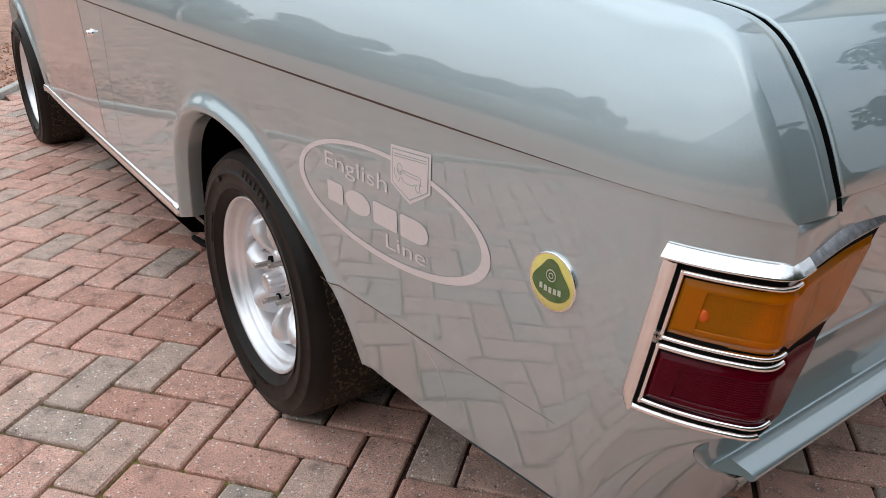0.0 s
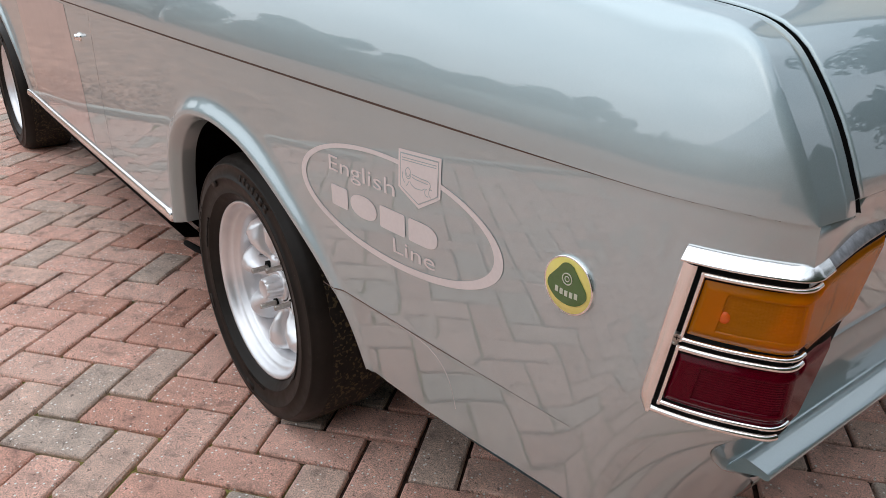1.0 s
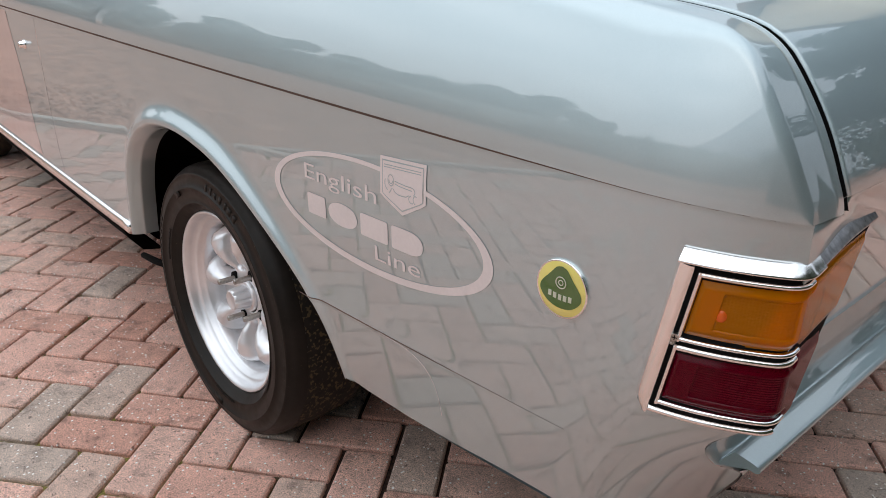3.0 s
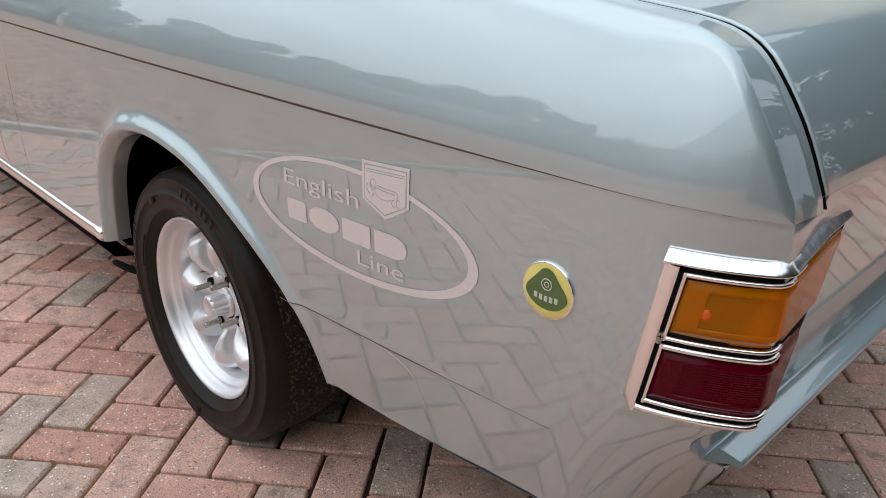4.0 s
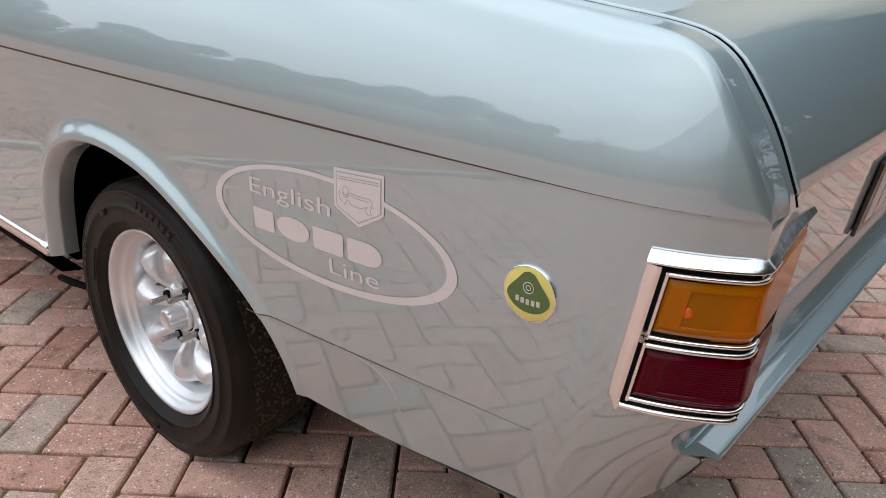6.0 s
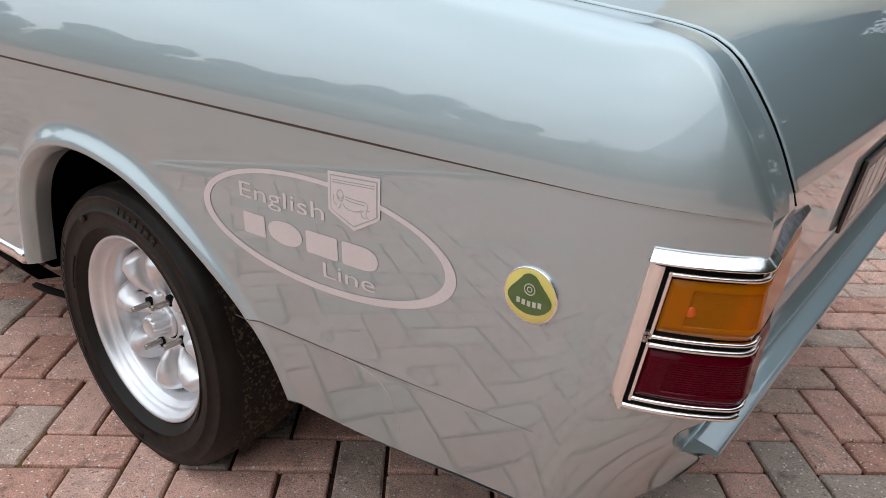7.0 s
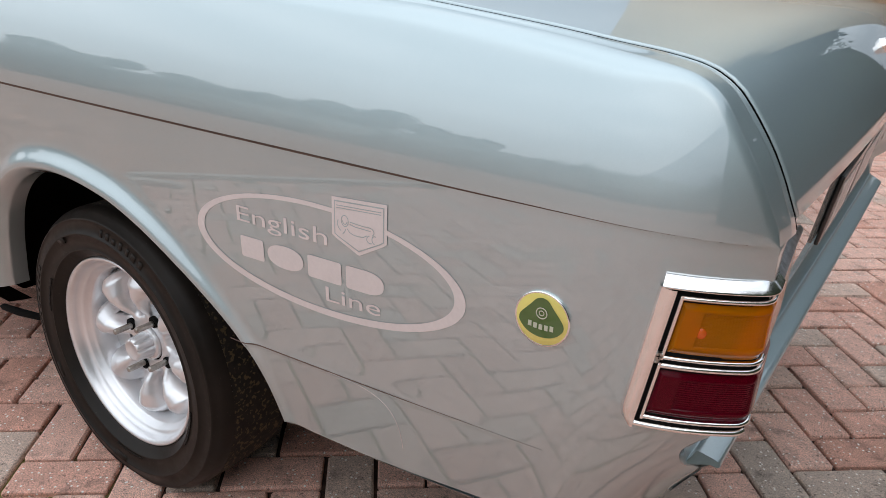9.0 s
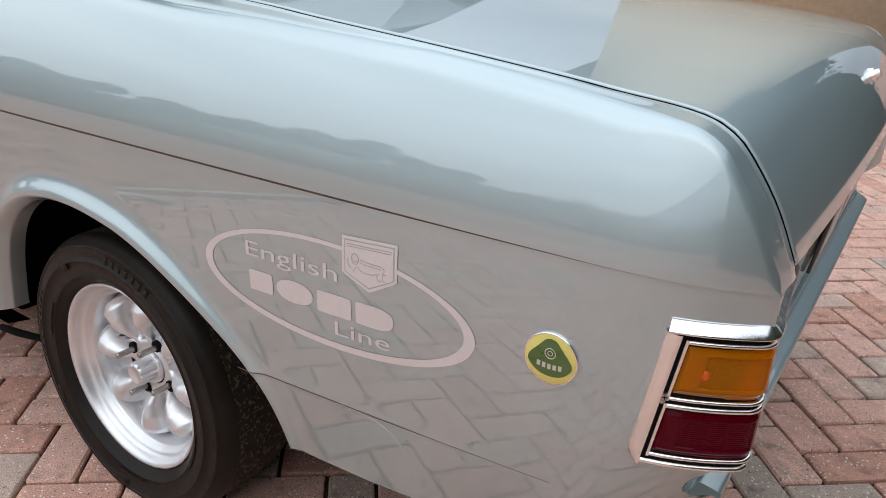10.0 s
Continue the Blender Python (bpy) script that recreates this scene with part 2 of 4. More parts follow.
GRAVEL = plain("reddish_gravel", (0.43, 0.245, 0.175), 0.9, scale=70, bump=0.01, vary=0.5)
KERBSTONE = plain("pale_concrete_edging", (0.55, 0.53, 0.48), 0.85, scale=30, bump=0.002, vary=0.2)
RENDER = plain("cream_rendered_wall", (0.68, 0.61, 0.46), 0.85, scale=14, bump=0.004, vary=0.12)
TILE = plain("brown_roof_tile", (0.17, 0.10, 0.075), 0.8, scale=9, bump=0.006, vary=0.3)
WHITE = plain("white_window_frame", (0.8, 0.8, 0.78), 0.35, scale=20, vary=0.05)
LEAF = plain("dark_green_leaves", (0.03, 0.045, 0.022), 0.6, scale=3, vary=0.45, gloss=0.2)
# paled past foliage colour to put haze into the reflected skyline
LEAF_PALE = plain("grey_green_leaves", (0.45, 0.475, 0.43), 0.6, scale=3, vary=0.35, gloss=0.3)
BARK = plain("grey_brown_bark", (0.13, 0.10, 0.075), 0.9, scale=16, bump=0.02, vary=0.4)


# ---- helpers ----
def smooth(t):
    t = min(1.0, max(0.0, t))
    return t * t * (3 - 2 * t)


def interp(t, xs, ys):
    return float(np.interp(t, xs, ys))


def spline(t, xs, ys):
    """Smooth curve through knots (monotone slopes by finite differences)."""
    n = len(xs)
    t = min(max(t, xs[0]), xs[-1])
    k = min(max(int(np.searchsorted(xs, t)) - 1, 0), n - 2)
    h = xs[k + 1] - xs[k]
    u = (t - xs[k]) / h

    def slope(i):
        if i == 0 or i == n - 1:
            j = min(i, n - 2)
            return (ys[j + 1] - ys[j]) / (xs[j + 1] - xs[j])
        return (ys[i + 1] - ys[i - 1]) / (xs[i + 1] - xs[i - 1])

    return (2 * u**3 - 3 * u**2 + 1) * ys[k] + (u**3 - 2 * u**2 + u) * h * slope(k) + (-2 * u**3 + 3 * u**2) * ys[k + 1] + (u**3 - u**2) * h * slope(k + 1)


def part(name, bm, mat, parent=None, label="", shade=True):
    me = bpy.data.meshes.new(name)
    if isinstance(bm, bmesh.types.BMesh):
        if shade:
            for f in bm.faces:
                f.smooth = True
        bm.to_mesh(me)
        bm.free()
    else:
        me = bm
    if mat and not me.materials:
        me.materials.append(mat)
    ob = new(name, me)
    if parent is not None:
        ob.parent = parent
        at = Vector(parent["at"]) if "at" in parent else Vector((0, 0, 0))
        ob.matrix_parent_inverse = Matrix.Translation(-at) if parent.parent is None else Matrix()
    if label:
        ob["label"] = label
    return ob


def sheet(rows, closed_u=False, closed_v=False, bm=None, keep=None):
    """Quads over rows of points."""
    bm = bm or bmesh.new()
    vs = [[bm.verts.new(p) for p in row] for row in rows]
    n, m = len(vs), len(vs[0])
    for i in range(n if closed_u else n - 1):
        for j in range(m if closed_v else m - 1):
            if keep and not keep(i, j):
                continue
            q = [vs[i][j], vs[(i + 1) % n][j], vs[(i + 1) % n][(j + 1) % m], vs[i][(j + 1) % m]]
            try:
                bm.faces.new(q)
            except ValueError:
                pass
    return bm


def thick(bm, t):
    """Gives a sheet thickness t against its normals."""
    bmesh.ops.recalc_face_normals(bm, faces=bm.faces)
    bmesh.ops.solidify(bm, geom=bm.faces[:], thickness=t)
    return bm


def box(bm, x0, x1, y0, y1, z0, z1, bevel=0.0):
    vs = [bm.verts.new((x, y, z)) for x in (x0, x1) for y in (y0, y1) for z in (z0, z1)]
    fs = [bm.faces.new([vs[i] for i in q]) for q in ((0, 1, 3, 2), (4, 6, 7, 5), (0, 4, 5, 1), (2, 3, 7, 6), (0, 2, 6, 4), (1, 5, 7, 3))]
    if bevel:
        bmesh.ops.bevel(bm, geom=list({e for f in fs for e in f.edges}), offset=bevel, segments=2, affect="EDGES", profile=0.5)
    return bm


def lathe(profile, centre, n=96, bm=None, a0=0.0):
    """Turns (radius, y) pairs round an axis along y through centre (x, z)."""
    cx, cz = centre
    rows = [[(cx + r * math.cos(a0 + 2 * math.pi * k / n), y, cz + r * math.sin(a0 + 2 * math.pi * k / n)) for k in range(n)] for r, y in profile]
    return sheet(rows, closed_v=True, bm=bm)


def tube(bm, pts, r, n=8):
    pts = [Vector(p) for p in pts]
    rings = []
    for i, p in enumerate(pts):
        d = (pts[min(i + 1, len(pts) - 1)] - pts[max(i - 1, 0)]).normalized()
        s = d.cross(Vector((0.13, 0.27, 1.0))).normalized()
        u = s.cross(d)
        rr = r[i] if isinstance(r, (list, tuple)) else r
        rings.append([p + rr * (math.cos(2 * math.pi * k / n) * s + math.sin(2 * math.pi * k / n) * u) for k in range(n)])
    sheet(rings, closed_v=True, bm=bm)
    for ring in (rings[0], rings[-1]):
        bm.faces.new([bm.verts.new(p) for p in ring])
    return bm


# ---- the car's surfaces ----
WHEEL_X, WHEEL_Z, WHEELBASE, MID_Y = 0.02, 0.262, 2.489, 0.775
ARCH_A = [0, 10, 17, 25, 35, 45, 57, 70, 80, 92, 105, 117, 130, 143, 155, 167, 180]
ARCH_R = [0.428, 0.418, 0.408, 0.388, 0.364, 0.346, 0.333, 0.325, 0.321, 0.323, 0.331, 0.342, 0.350, 0.355, 0.357, 0.362, 0.378]
ARCH_C = (0.02, 0.30)


def arch_radius(deg):
    return spline(deg, ARCH_A, ARCH_R)


def crease_z(x):
    return spline(x, [-3.4, -0.9, 0.0, 0.5, 0.8, 0.9, 1.0, 1.07, 1.2], [0.735, 0.742, 0.7455, 0.7472, 0.7473, 0.7472, 0.7455, 0.7422, 0.735])


def low_z(x):
    """Lower edge of the body side."""
    return interp(x, [-3.3, 0.5, 0.6, 0.72, 0.82, 0.9, 1.07], [0.30, 0.302, 0.308, 0.319, 0.331, 0.338, 0.340])


def plan_y(x, z=0.62):
    y = -0.05 + 0.0124 * max(0.0, x + 0.3) ** 2 + 0.006 * max(0.0, -1.0 - x) ** 3
    return y + ((0.055 - 0.007 * smooth((z - 0.692) / 0.056)) * ((x - 0.86) / 0.21) ** 3 if x > 0.86 else 0.0)


def top_z(x):
    return crease_z(x)


def tuck(z):
    """How far the tail draws in below the lamp."""
    return 0.090 * min(1.4, max(0.0, (0.56 - z) / 0.17)) ** 1.35


def tail_x(z):
    """Where the wing is trimmed off at the rear, cut in below the lamp."""
    return spline(z, [0.33, 0.36, 0.40, 0.425, 0.445, 0.456, 0.485, 0.502, 0.520, 0.540, 0.556, 0.80], [0.978, 0.996, 1.016, 1.025, 1.024, 1.018, 1.016, 1.022, 1.040, 1.060, 1.069, 1.069])


def fold_z(x):
    return 0.433 + 0.048 * (min(max(x, -0.4), 0.9) - 0.36)


def side_y(x, z):
    y = plan_y(x + 1.6 * tuck(z) * smooth((x - 0.80) / 0.26), z)
    fold = fold_z(x)
    e = 0.004 + 0.05 * smooth((x - 0.6) / 0.35)
    # pressed lip along the lower fold
    y -= 0.0014 * math.exp(-max(0.0, z - fold) / 0.007) * smooth((z - fold + 0.006) / 0.006) * smooth((x - 0.355) / 0.05) * (1 - smooth((x - 0.62) / 0.26))
    t = fold - z
    d = 0.5 * (t + math.sqrt(t * t + e * e))
    y += 0.036 * d
    y += (0.06 + 0.20 * smooth((x + 0.5) / 1.0)) * (z - 0.655) ** 2 + 0.002
    for off in (0.0, -WHEELBASE):
        dx, dz = x - ARCH_C[0] - off, z - ARCH_C[1]
        if abs(dx) < 0.75:
            a = math.degrees(math.atan2(max(dz, -0.02), dx))
            if -5 <= a <= 180:
                dist = math.hypot(dx, dz) - arch_radius(max(a, 0))
                h = smooth((z - 0.35) / 0.27)
                y -= (0.005 + 0.011 * h) * math.exp(-((max(dist, 0.0) / (0.010 + 0.010 * h)) ** 2))
    return y


def side_patch(me_name, grid):
    """A panel over rows of (x, z) on the body side, with the surface's true normals."""
    verts, faces, normals = [], [], []
    n, m = len(grid), len(grid[0])
    for row in grid:
        for x, z in row:
            verts.append((x, side_y(x, z), z))
            h = 0.0015
            fx = (side_y(x + h, z) - side_y(x - h, z)) / (2 * h)
            fz = (side_y(x, z + h * 0.3) - side_y(x, z - h * 0.3)) / (0.6 * h)
            normals.append(Vector((fx, -1, fz)).normalized())
    for i in range(n - 1):
        for j in range(m - 1):
            a, b, c, d = i * m + j, (i + 1) * m + j, (i + 1) * m + j + 1, i * m + j + 1
            pa, pb, pc = (Vector(verts[k]) for k in (a, b, c))
            faces.append((a, b, c, d) if (pb - pa).cross(pc - pa).y < 0 else (d, c, b, a))
    return verts, faces, normals


def side_mesh(name, patches):
    V, F, N = [], [], []
    for grid in patches:
        v, f, nn = side_patch(name, grid)
        F += [tuple(k + len(V) for k in q) for q in f]
        V += v
        N += nn
    me = bpy.data.meshes.new(name)
    me.from_pydata(V, [], F)
    me.polygons.foreach_set("use_smooth", [True] * len(F))
    me.normals_split_custom_set_from_vertices(N)
    return me


def arch_patch(off, x0, x1, n=150, m=30):
    """Polar grid from the wheel opening out to the rectangle x0..x1, sill..waistline."""
    cx, cz = ARCH_C[0] + off, ARCH_C[1]
    corners = [math.degrees(math.atan2(top_z(x) - cz, x - cx)) for x in (x1, x0)]
    angles = sorted([180 * k / n for k in range(n + 1)] + corners)
    rows = []
    for a in angles:
        ca, sa = math.cos(math.radians(a)), math.sin(math.radians(a))
        r0 = arch_radius(a)
        far = []
        if ca > 1e-6:
            far.append((x1 - cx) / ca)
        if ca < -1e-6:
            far.append((x0 - cx) / ca)
        if sa > 1e-6:
            t = (top_z(cx) - cz) / sa
            for _ in range(6):
                t = (top_z(cx + t * ca) - cz) / sa
            far.append(t)
        r1 = max(min(far), r0 + 0.002)
        row = []
        for k in range(m + 1):
            r = r0 + (r1 - r0) * (k / m) ** 1.7
            x, z = cx + r * ca, cz + r * sa
            row.append((x, z + max(0.0, low_z(x) - 0.30) * max(0.0, 1 - (z - 0.30) / 0.12)))
        rows.append(row)
    return rows


def straight_patch(x0, x1, n, m):
    rows = []
    for i in range(n + 1):
        x = x0 + (x1 - x0) * i / n
        z0, z1 = low_z(x), top_z(x)
        row = []
        for k in range(m + 1):
            z = z0 + (z1 - z0) * (1 - (1 - k / m) ** 1.5)
            xx = x if x1 < 1.0 else x0 + (tail_x(z) - x0) * i / n
            row.append((xx, z))
        rows.append(row)
    return rows


LID_X = [-0.30, 0.10, 0.378, 0.459, 0.665, 0.82, 0.90, 0.935, 0.966, 0.985, 1.000, 1.015, 1.030, 1.0425, 1.0535, 1.063, 1.070, 1.0735]
LID_Z = [0.985, 0.970, 0.950, 0.942, 0.924, 0.909, 0.899, 0.8935, 0.886, 0.877, 0.866, 0.849, 0.829, 0.810, 0.790, 0.770, 0.755, 0.7425]
LID_S = [0.0]
for k in range(1, len(LID_X)):
    LID_S.append(LID_S[-1] + math.hypot(LID_X[k] - LID_X[k - 1], LID_Z[k] - LID_Z[k - 1]))


LID_FOOT = LID_S[-2]


def lid_edge(s):
    return spline(s, LID_S, LID_X), spline(s, LID_S, LID_Z)


def gap_y(s):
    """Where the boot lid's shut line runs, inboard of the wing."""
    x, z = lid_edge(s)
    return 0.049 + 0.023 * smooth((x - 0.86) / 0.13)


def shoulder_rows():
    """Rows from the waistline up over the wing to the boot's shut line."""
    rows = []
    s_turn = LID_S[6]
    steps = [(-3.2 + 0.08 * k, None) for k in range(36)]
    steps += [(None, s_turn * k / 34) for k in range(1, 35)]
    steps += [(None, s_turn + (LID_S[-1] - s_turn) * k / 40) for k in range(1, 41)]
    for x, s in steps:
        if s is None:
            gx, gz, gy = x, 0.985, 0.048
            cx = x
        else:
            gx, gz = lid_edge(s)
            gy = gap_y(s)
            w = max(0.0, (s - s_turn) / (LID_S[-1] - s_turn))
            cx = gx if w == 0 else LID_X[6] + (1.069 - LID_X[6]) * w ** 1.05
        zc = crease_z(cx)
        drop = 0.004 + 0.045 * max(0.0, 0.66 - gx) if gx > 0.2 else 0.0247
        back = 0.004 * smooth((gx - 0.98) / 0.06)
        ex, ez = gx - back, gz - drop * (1 - smooth((gx - 0.9) / 0.1))
        length = math.hypot(ex - cx, ez - zc)
        r = min(0.021 - 0.012 * smooth((gx - 0.90) / 0.09), 0.55 * length)
        row = []
        m = 60
        for k in range(m + 1):
            v = 0.5 - 0.5 * math.cos(math.pi * k / m)
            px, pz = cx + (ex - cx) * v, zc + (ez - zc) * v
            hh = max(0.0, (pz - crease_z(px)) / 0.165)
            y = plan_y(px, pz) + 0.056 * hh**1.75
            d = (1 - v) * length
            if d < r:
                y += r - math.sqrt(max(0.0, r * r - (r - d) ** 2))
            row.append((px, y, pz))
        ye = row[-1][1]
        for k in (0.35, 0.7, 1.0):
            row.append((ex + (gx - ex) * k, ye + (max(gy, ye + 0.004) - ye) * k, ez + (gz - ez) * k))
        gy2 = row[-1][1]
        row.append((gx - 0.001, gy2 + 0.0012, gz - 0.0025))
        rows.append(row)
    return rows


# ---- lamp path round the rear corner ----
def lamp_path():
    pts = []
    n = 60
    for k in range(n + 1):
        x = 0.945 + (1.060 - 0.945) * k / n
        pts.append(Vector((x, plan_y(x) + 0.012 * smooth((0.70 - 0.62) / 0.25), 0)))
    p0 = pts[-1]
    for k in range(1, 11):
        a = math.radians(37 + 59 * k / 10)
        pts.append(Vector((p0.x + 0.014 * (math.sin(a) - math.sin(radians(37))), p0.y + 0.014 * (math.cos(radians(37)) - math.cos(a)), 0)))
    p1 = pts[-1]
    for k in range(1, 31):
        t = k / 30
        pts.append(Vector((p1.x - 0.012 * t, p1.y + (0.196 - p1.y) * t, 0)))
    return pts


LAMP = lamp_path()
LAMP_S = [0.0]
for k in range(1, len(LAMP)):
    LAMP_S.append(LAMP_S[-1] + (LAMP[k] - LAMP[k - 1]).length)
LAMP_END = LAMP_S[-1]
LAMP_N = []
for k in range(len(LAMP)):
    d = LAMP[min(k + 2, len(LAMP) - 1)] - LAMP[max(k - 2, 0)]
    LAMP_N.append(Vector((d.y, -d.x, 0)).normalized())


def lamp_at(s, z, off):
    x = np.interp(s, LAMP_S, [p.x for p in LAMP])
    y = np.interp(s, LAMP_S, [p.y for p in LAMP])
    nx = np.interp(s, LAMP_S, [p.x for p in LAMP_N])
    ny = np.interp(s, LAMP_S, [p.y for p in LAMP_N])
    z += 0.010 * smooth((s - 0.118) / 0.12) * (z - 0.538) / 0.174
    return (x + nx * off, y + ny * off, z)


def lamp_tail(z):
    """Arc length of the lamp's rear end, which runs out to a point downward."""
    turn = 0.150
    return turn + (LAMP_END - turn) * min(1.0, max(0.03, (z - 0.545) / 0.150))


def lamp_lead(z):
    """Arc length of the lamp's slanted leading edge at height z."""
    return 0.017 + (z - 0.538) * 0.137


def lamp_band(z0, z1, lead, section, n=70, bm=None, s_end=None, s_start=None, cap=False):
    """A bar along the lamp; section: pairs (share of height, standing out)."""
    rows = []
    for k in range(n + 1):
        row = []
        for t, off in section:
            z = z0 + (z1 - z0) * t
            a = s_start or lamp_lead(z) + lead
            s = a + ((s_end or lamp_tail(z)) - a) * k / n
            row.append(lamp_at(s, z, off))
        rows.append(row)
    bm = sheet(rows, bm=bm)
    if cap:
        for row in (rows[0], rows[-1]):
            bm.faces.new([bm.verts.new(p) for p in row])
    return bm


def lamp_post(lead0, lead1, z0, z1, section, n=24, bm=None):
    """An upright bar beside the leading edge; section: pairs (share of width, standing out)."""
    rows = []
    for k in range(n + 1):
        z = z0 + (z1 - z0) * k / n
        # the lower end is rounded off
        cut = 0.014 * (1 - math.sqrt(max(0.0, 1 - (1 - min(1.0, (z - 0.538) / 0.020)) ** 2))) if lead0 < 0 else 0.0
        rows.append([lamp_at(lamp_lead(z) + lead0 + cut + (lead1 - lead0 - cut) * t, z, off) for t, off in section])
    return sheet(rows, bm=bm)


def round_section(base, h, n=8):
    return [(0.0, 0.0)] + [(0.5 - 0.5 * math.cos(math.pi * k / n), base + h * math.sin(math.pi * k / n)) for k in range(n + 1)] + [(1.0, 0.0)]


def tail_lamp(car):
    lamp = part("tail_lamp", lamp_band(0.540, 0.698, 0.009, [(0, 0.0), (0.01, 0.006), (0.5, 0.006), (0.99, 0.006), (1, 0.0)]), BLACK, car, "wraparound tail lamp with chrome surround, amber over red lens")
    bm = bmesh.new()
    rail = [(0, 0.0), (0.001, 0.0105), (0.05, 0.0122), (0.12, 0.0126), (0.22, 0.0118), (0.45, 0.0090), (0.7, 0.0058), (0.88, 0.0030), (0.97, 0.0012), (1.0, 0.0)]
    lamp_band(0.6955, 0.7085, 0.0, rail, bm=bm, s_end=0.158, cap=True)
    rail_ob = part("chrome_top_rail", bm, CHROME, lamp, "bright chrome top rail")
    bm = bmesh.new()
    lamp_band(0.6965, 0.7080, 0.0, [(t, off * 0.85) for t, off in rail], bm=bm, s_start=0.1582, cap=True)
    part("pitted_rail_end", bm, PITTED, rail_ob, "dull pitted chrome round the rear corner")
    bm = bmesh.new()
    lamp_post(-0.0025, 0.0145, 0.539, 0.6945, [(0, 0.0), (0.10, 0.004), (0.35, 0.0085), (0.7, 0.0115), (0.92, 0.0115), (1.0, 0.009), (1.0, 0.0)], bm=bm)
    part("chrome_front_post", bm, CHROME, lamp, "broad slanted chrome front post")
    bm = bmesh.new()
    lamp_band(0.538, 0.545, 0.009, round_section(0.005, 0.004), bm=bm, s_end=0.136, cap=True)
    part("chrome_bottom_rail", bm, CHROME, lamp)
    for z0, z1 in ((0.6895, 0.6845), (0.6245, 0.6200), (0.6160, 0.6100), (0.555, 0.550)):
        bm = bmesh.new()
        lamp_band(min(z0, z1), max(z0, z1), 0.0185, round_section(0.007, 0.003), bm=bm, s_end=0.147)
        part("lens_rim_rail", bm, CHROME, lamp)
    for z0, z1 in ((0.620, 0.689), (0.550, 0.616)):
        bm = bmesh.new()
        lamp_post(0.0180, 0.0220, z0, z1, round_section(0.007, 0.003), bm=bm)
        part("lens_rim_post", bm, CHROME, lamp)

    def lens(name, z0, z1, mat, label, ribs, up, down):
        rows = []
        nz, ns = 110, 400
        for k in range(ns + 1):
            row = []
            for j in range(nz + 1):
                z = z0 + (z1 - z0) * j / nz
                a = lamp_lead(z) + 0.0215
                s = a + (lamp_tail(z) - 0.003 - a) * k / ns
                # round the corner the lenses close up on each other
                z += smooth((s - 0.146) / 0.012) * (up * j / nz - down * (1 - j / nz))
                edge = min(j / nz, 1 - j / nz, 1.6 * (s - a) / (z1 - z0))
                off = 0.0055 + 0.0035 * smooth(edge / 0.16)
                inner = 0.20 < j / nz < 0.82 and (s - a) > 0.022 and s < 0.134
                if inner:
                    off -= 0.0014
                    off += 0.00022 * math.sin(2 * math.pi * j / nz * 22) if ribs == "h" else 0.00012 * (math.sin(2 * math.pi * s / 0.0028) + math.sin(2 * math.pi * j / nz * 22))
                row.append(lamp_at(s, z, off))
            rows.append(row)
        part(name, thick(sheet(rows), 0.003), mat, lamp, label)

    lens("amber_lens", 0.626, 0.684, AMBER, "amber ribbed indicator lens", "v", 0.007, 0.007)
    lens("red_lens", 0.555, 0.609, RED, "dark red ribbed lens", "h", 0.007, 0.012)
    for z0, z1 in ((0.628, 0.682), (0.557, 0.607)):
        part("reflector", lamp_band(z0, z1, 0.024, [(0, 0.0035), (0.5, 0.002), (1, 0.0035)]), REFLECTOR, lamp)
    screw = lathe([(0.0, -0.0022), (0.0012, -0.0020), (0.0013, -0.0028), (0.0028, -0.0026), (0.0032, 0.0)], (0, 0), 16)
    bmesh.ops.translate(screw, verts=screw.verts, vec=lamp_at(lamp_lead(0.6175) + 0.0162, 0.6175, 0.0062))
    part("lens_screw", screw, STEEL, lamp, "small steel lens screw")
    bm = bmesh.new()
    c = Vector(lamp_at(lamp_lead(0.652) + 0.045, 0.652, 0.0045))
    bmesh.ops.create_uvsphere(bm, u_segments=14, v_segments=8, radius=0.0072, matrix=Matrix.Translation(c) @ Matrix.Diagonal((1, 0.62, 1, 1)))
    part("bulb", bm, BULB, lamp, "orange bulb behind the lens")
    bm = bmesh.new()
    c = Vector(lamp_at(lamp_lead(0.6235) + 0.0168, 0.6235, 0.0085))
    n = Vector(lamp_at(lamp_lead(0.6235) + 0.0168, 0.6235, 0.0185)) - c
    bmesh.ops.create_cone(bm, cap_ends=True, segments=20, radius1=0.0042, radius2=0.0036, depth=0.004, matrix=Matrix.Translation(c) @ n.to_track_quat("Z", "Y").to_matrix().to_4x4())
    part("fixing_screw", bm, STEEL, lamp, "cross-head fixing screw", shade=False)
    # black bars on the head, painting the shade of its cross slot
    bm = bmesh.new()
    for turn in (0.0, math.pi / 2):
        m = Matrix.Translation(c + n.normalized() * 0.0019) @ n.to_track_quat("Z", "Y").to_matrix().to_4x4() @ Matrix.Rotation(turn, 4, "Z")
        bmesh.ops.create_cube(bm, size=1, matrix=m @ Matrix.Diagonal((0.005, 0.0009, 0.0008, 1)))
    part("screw_slot", bm, BLACK, lamp, shade=False)
    return lamp


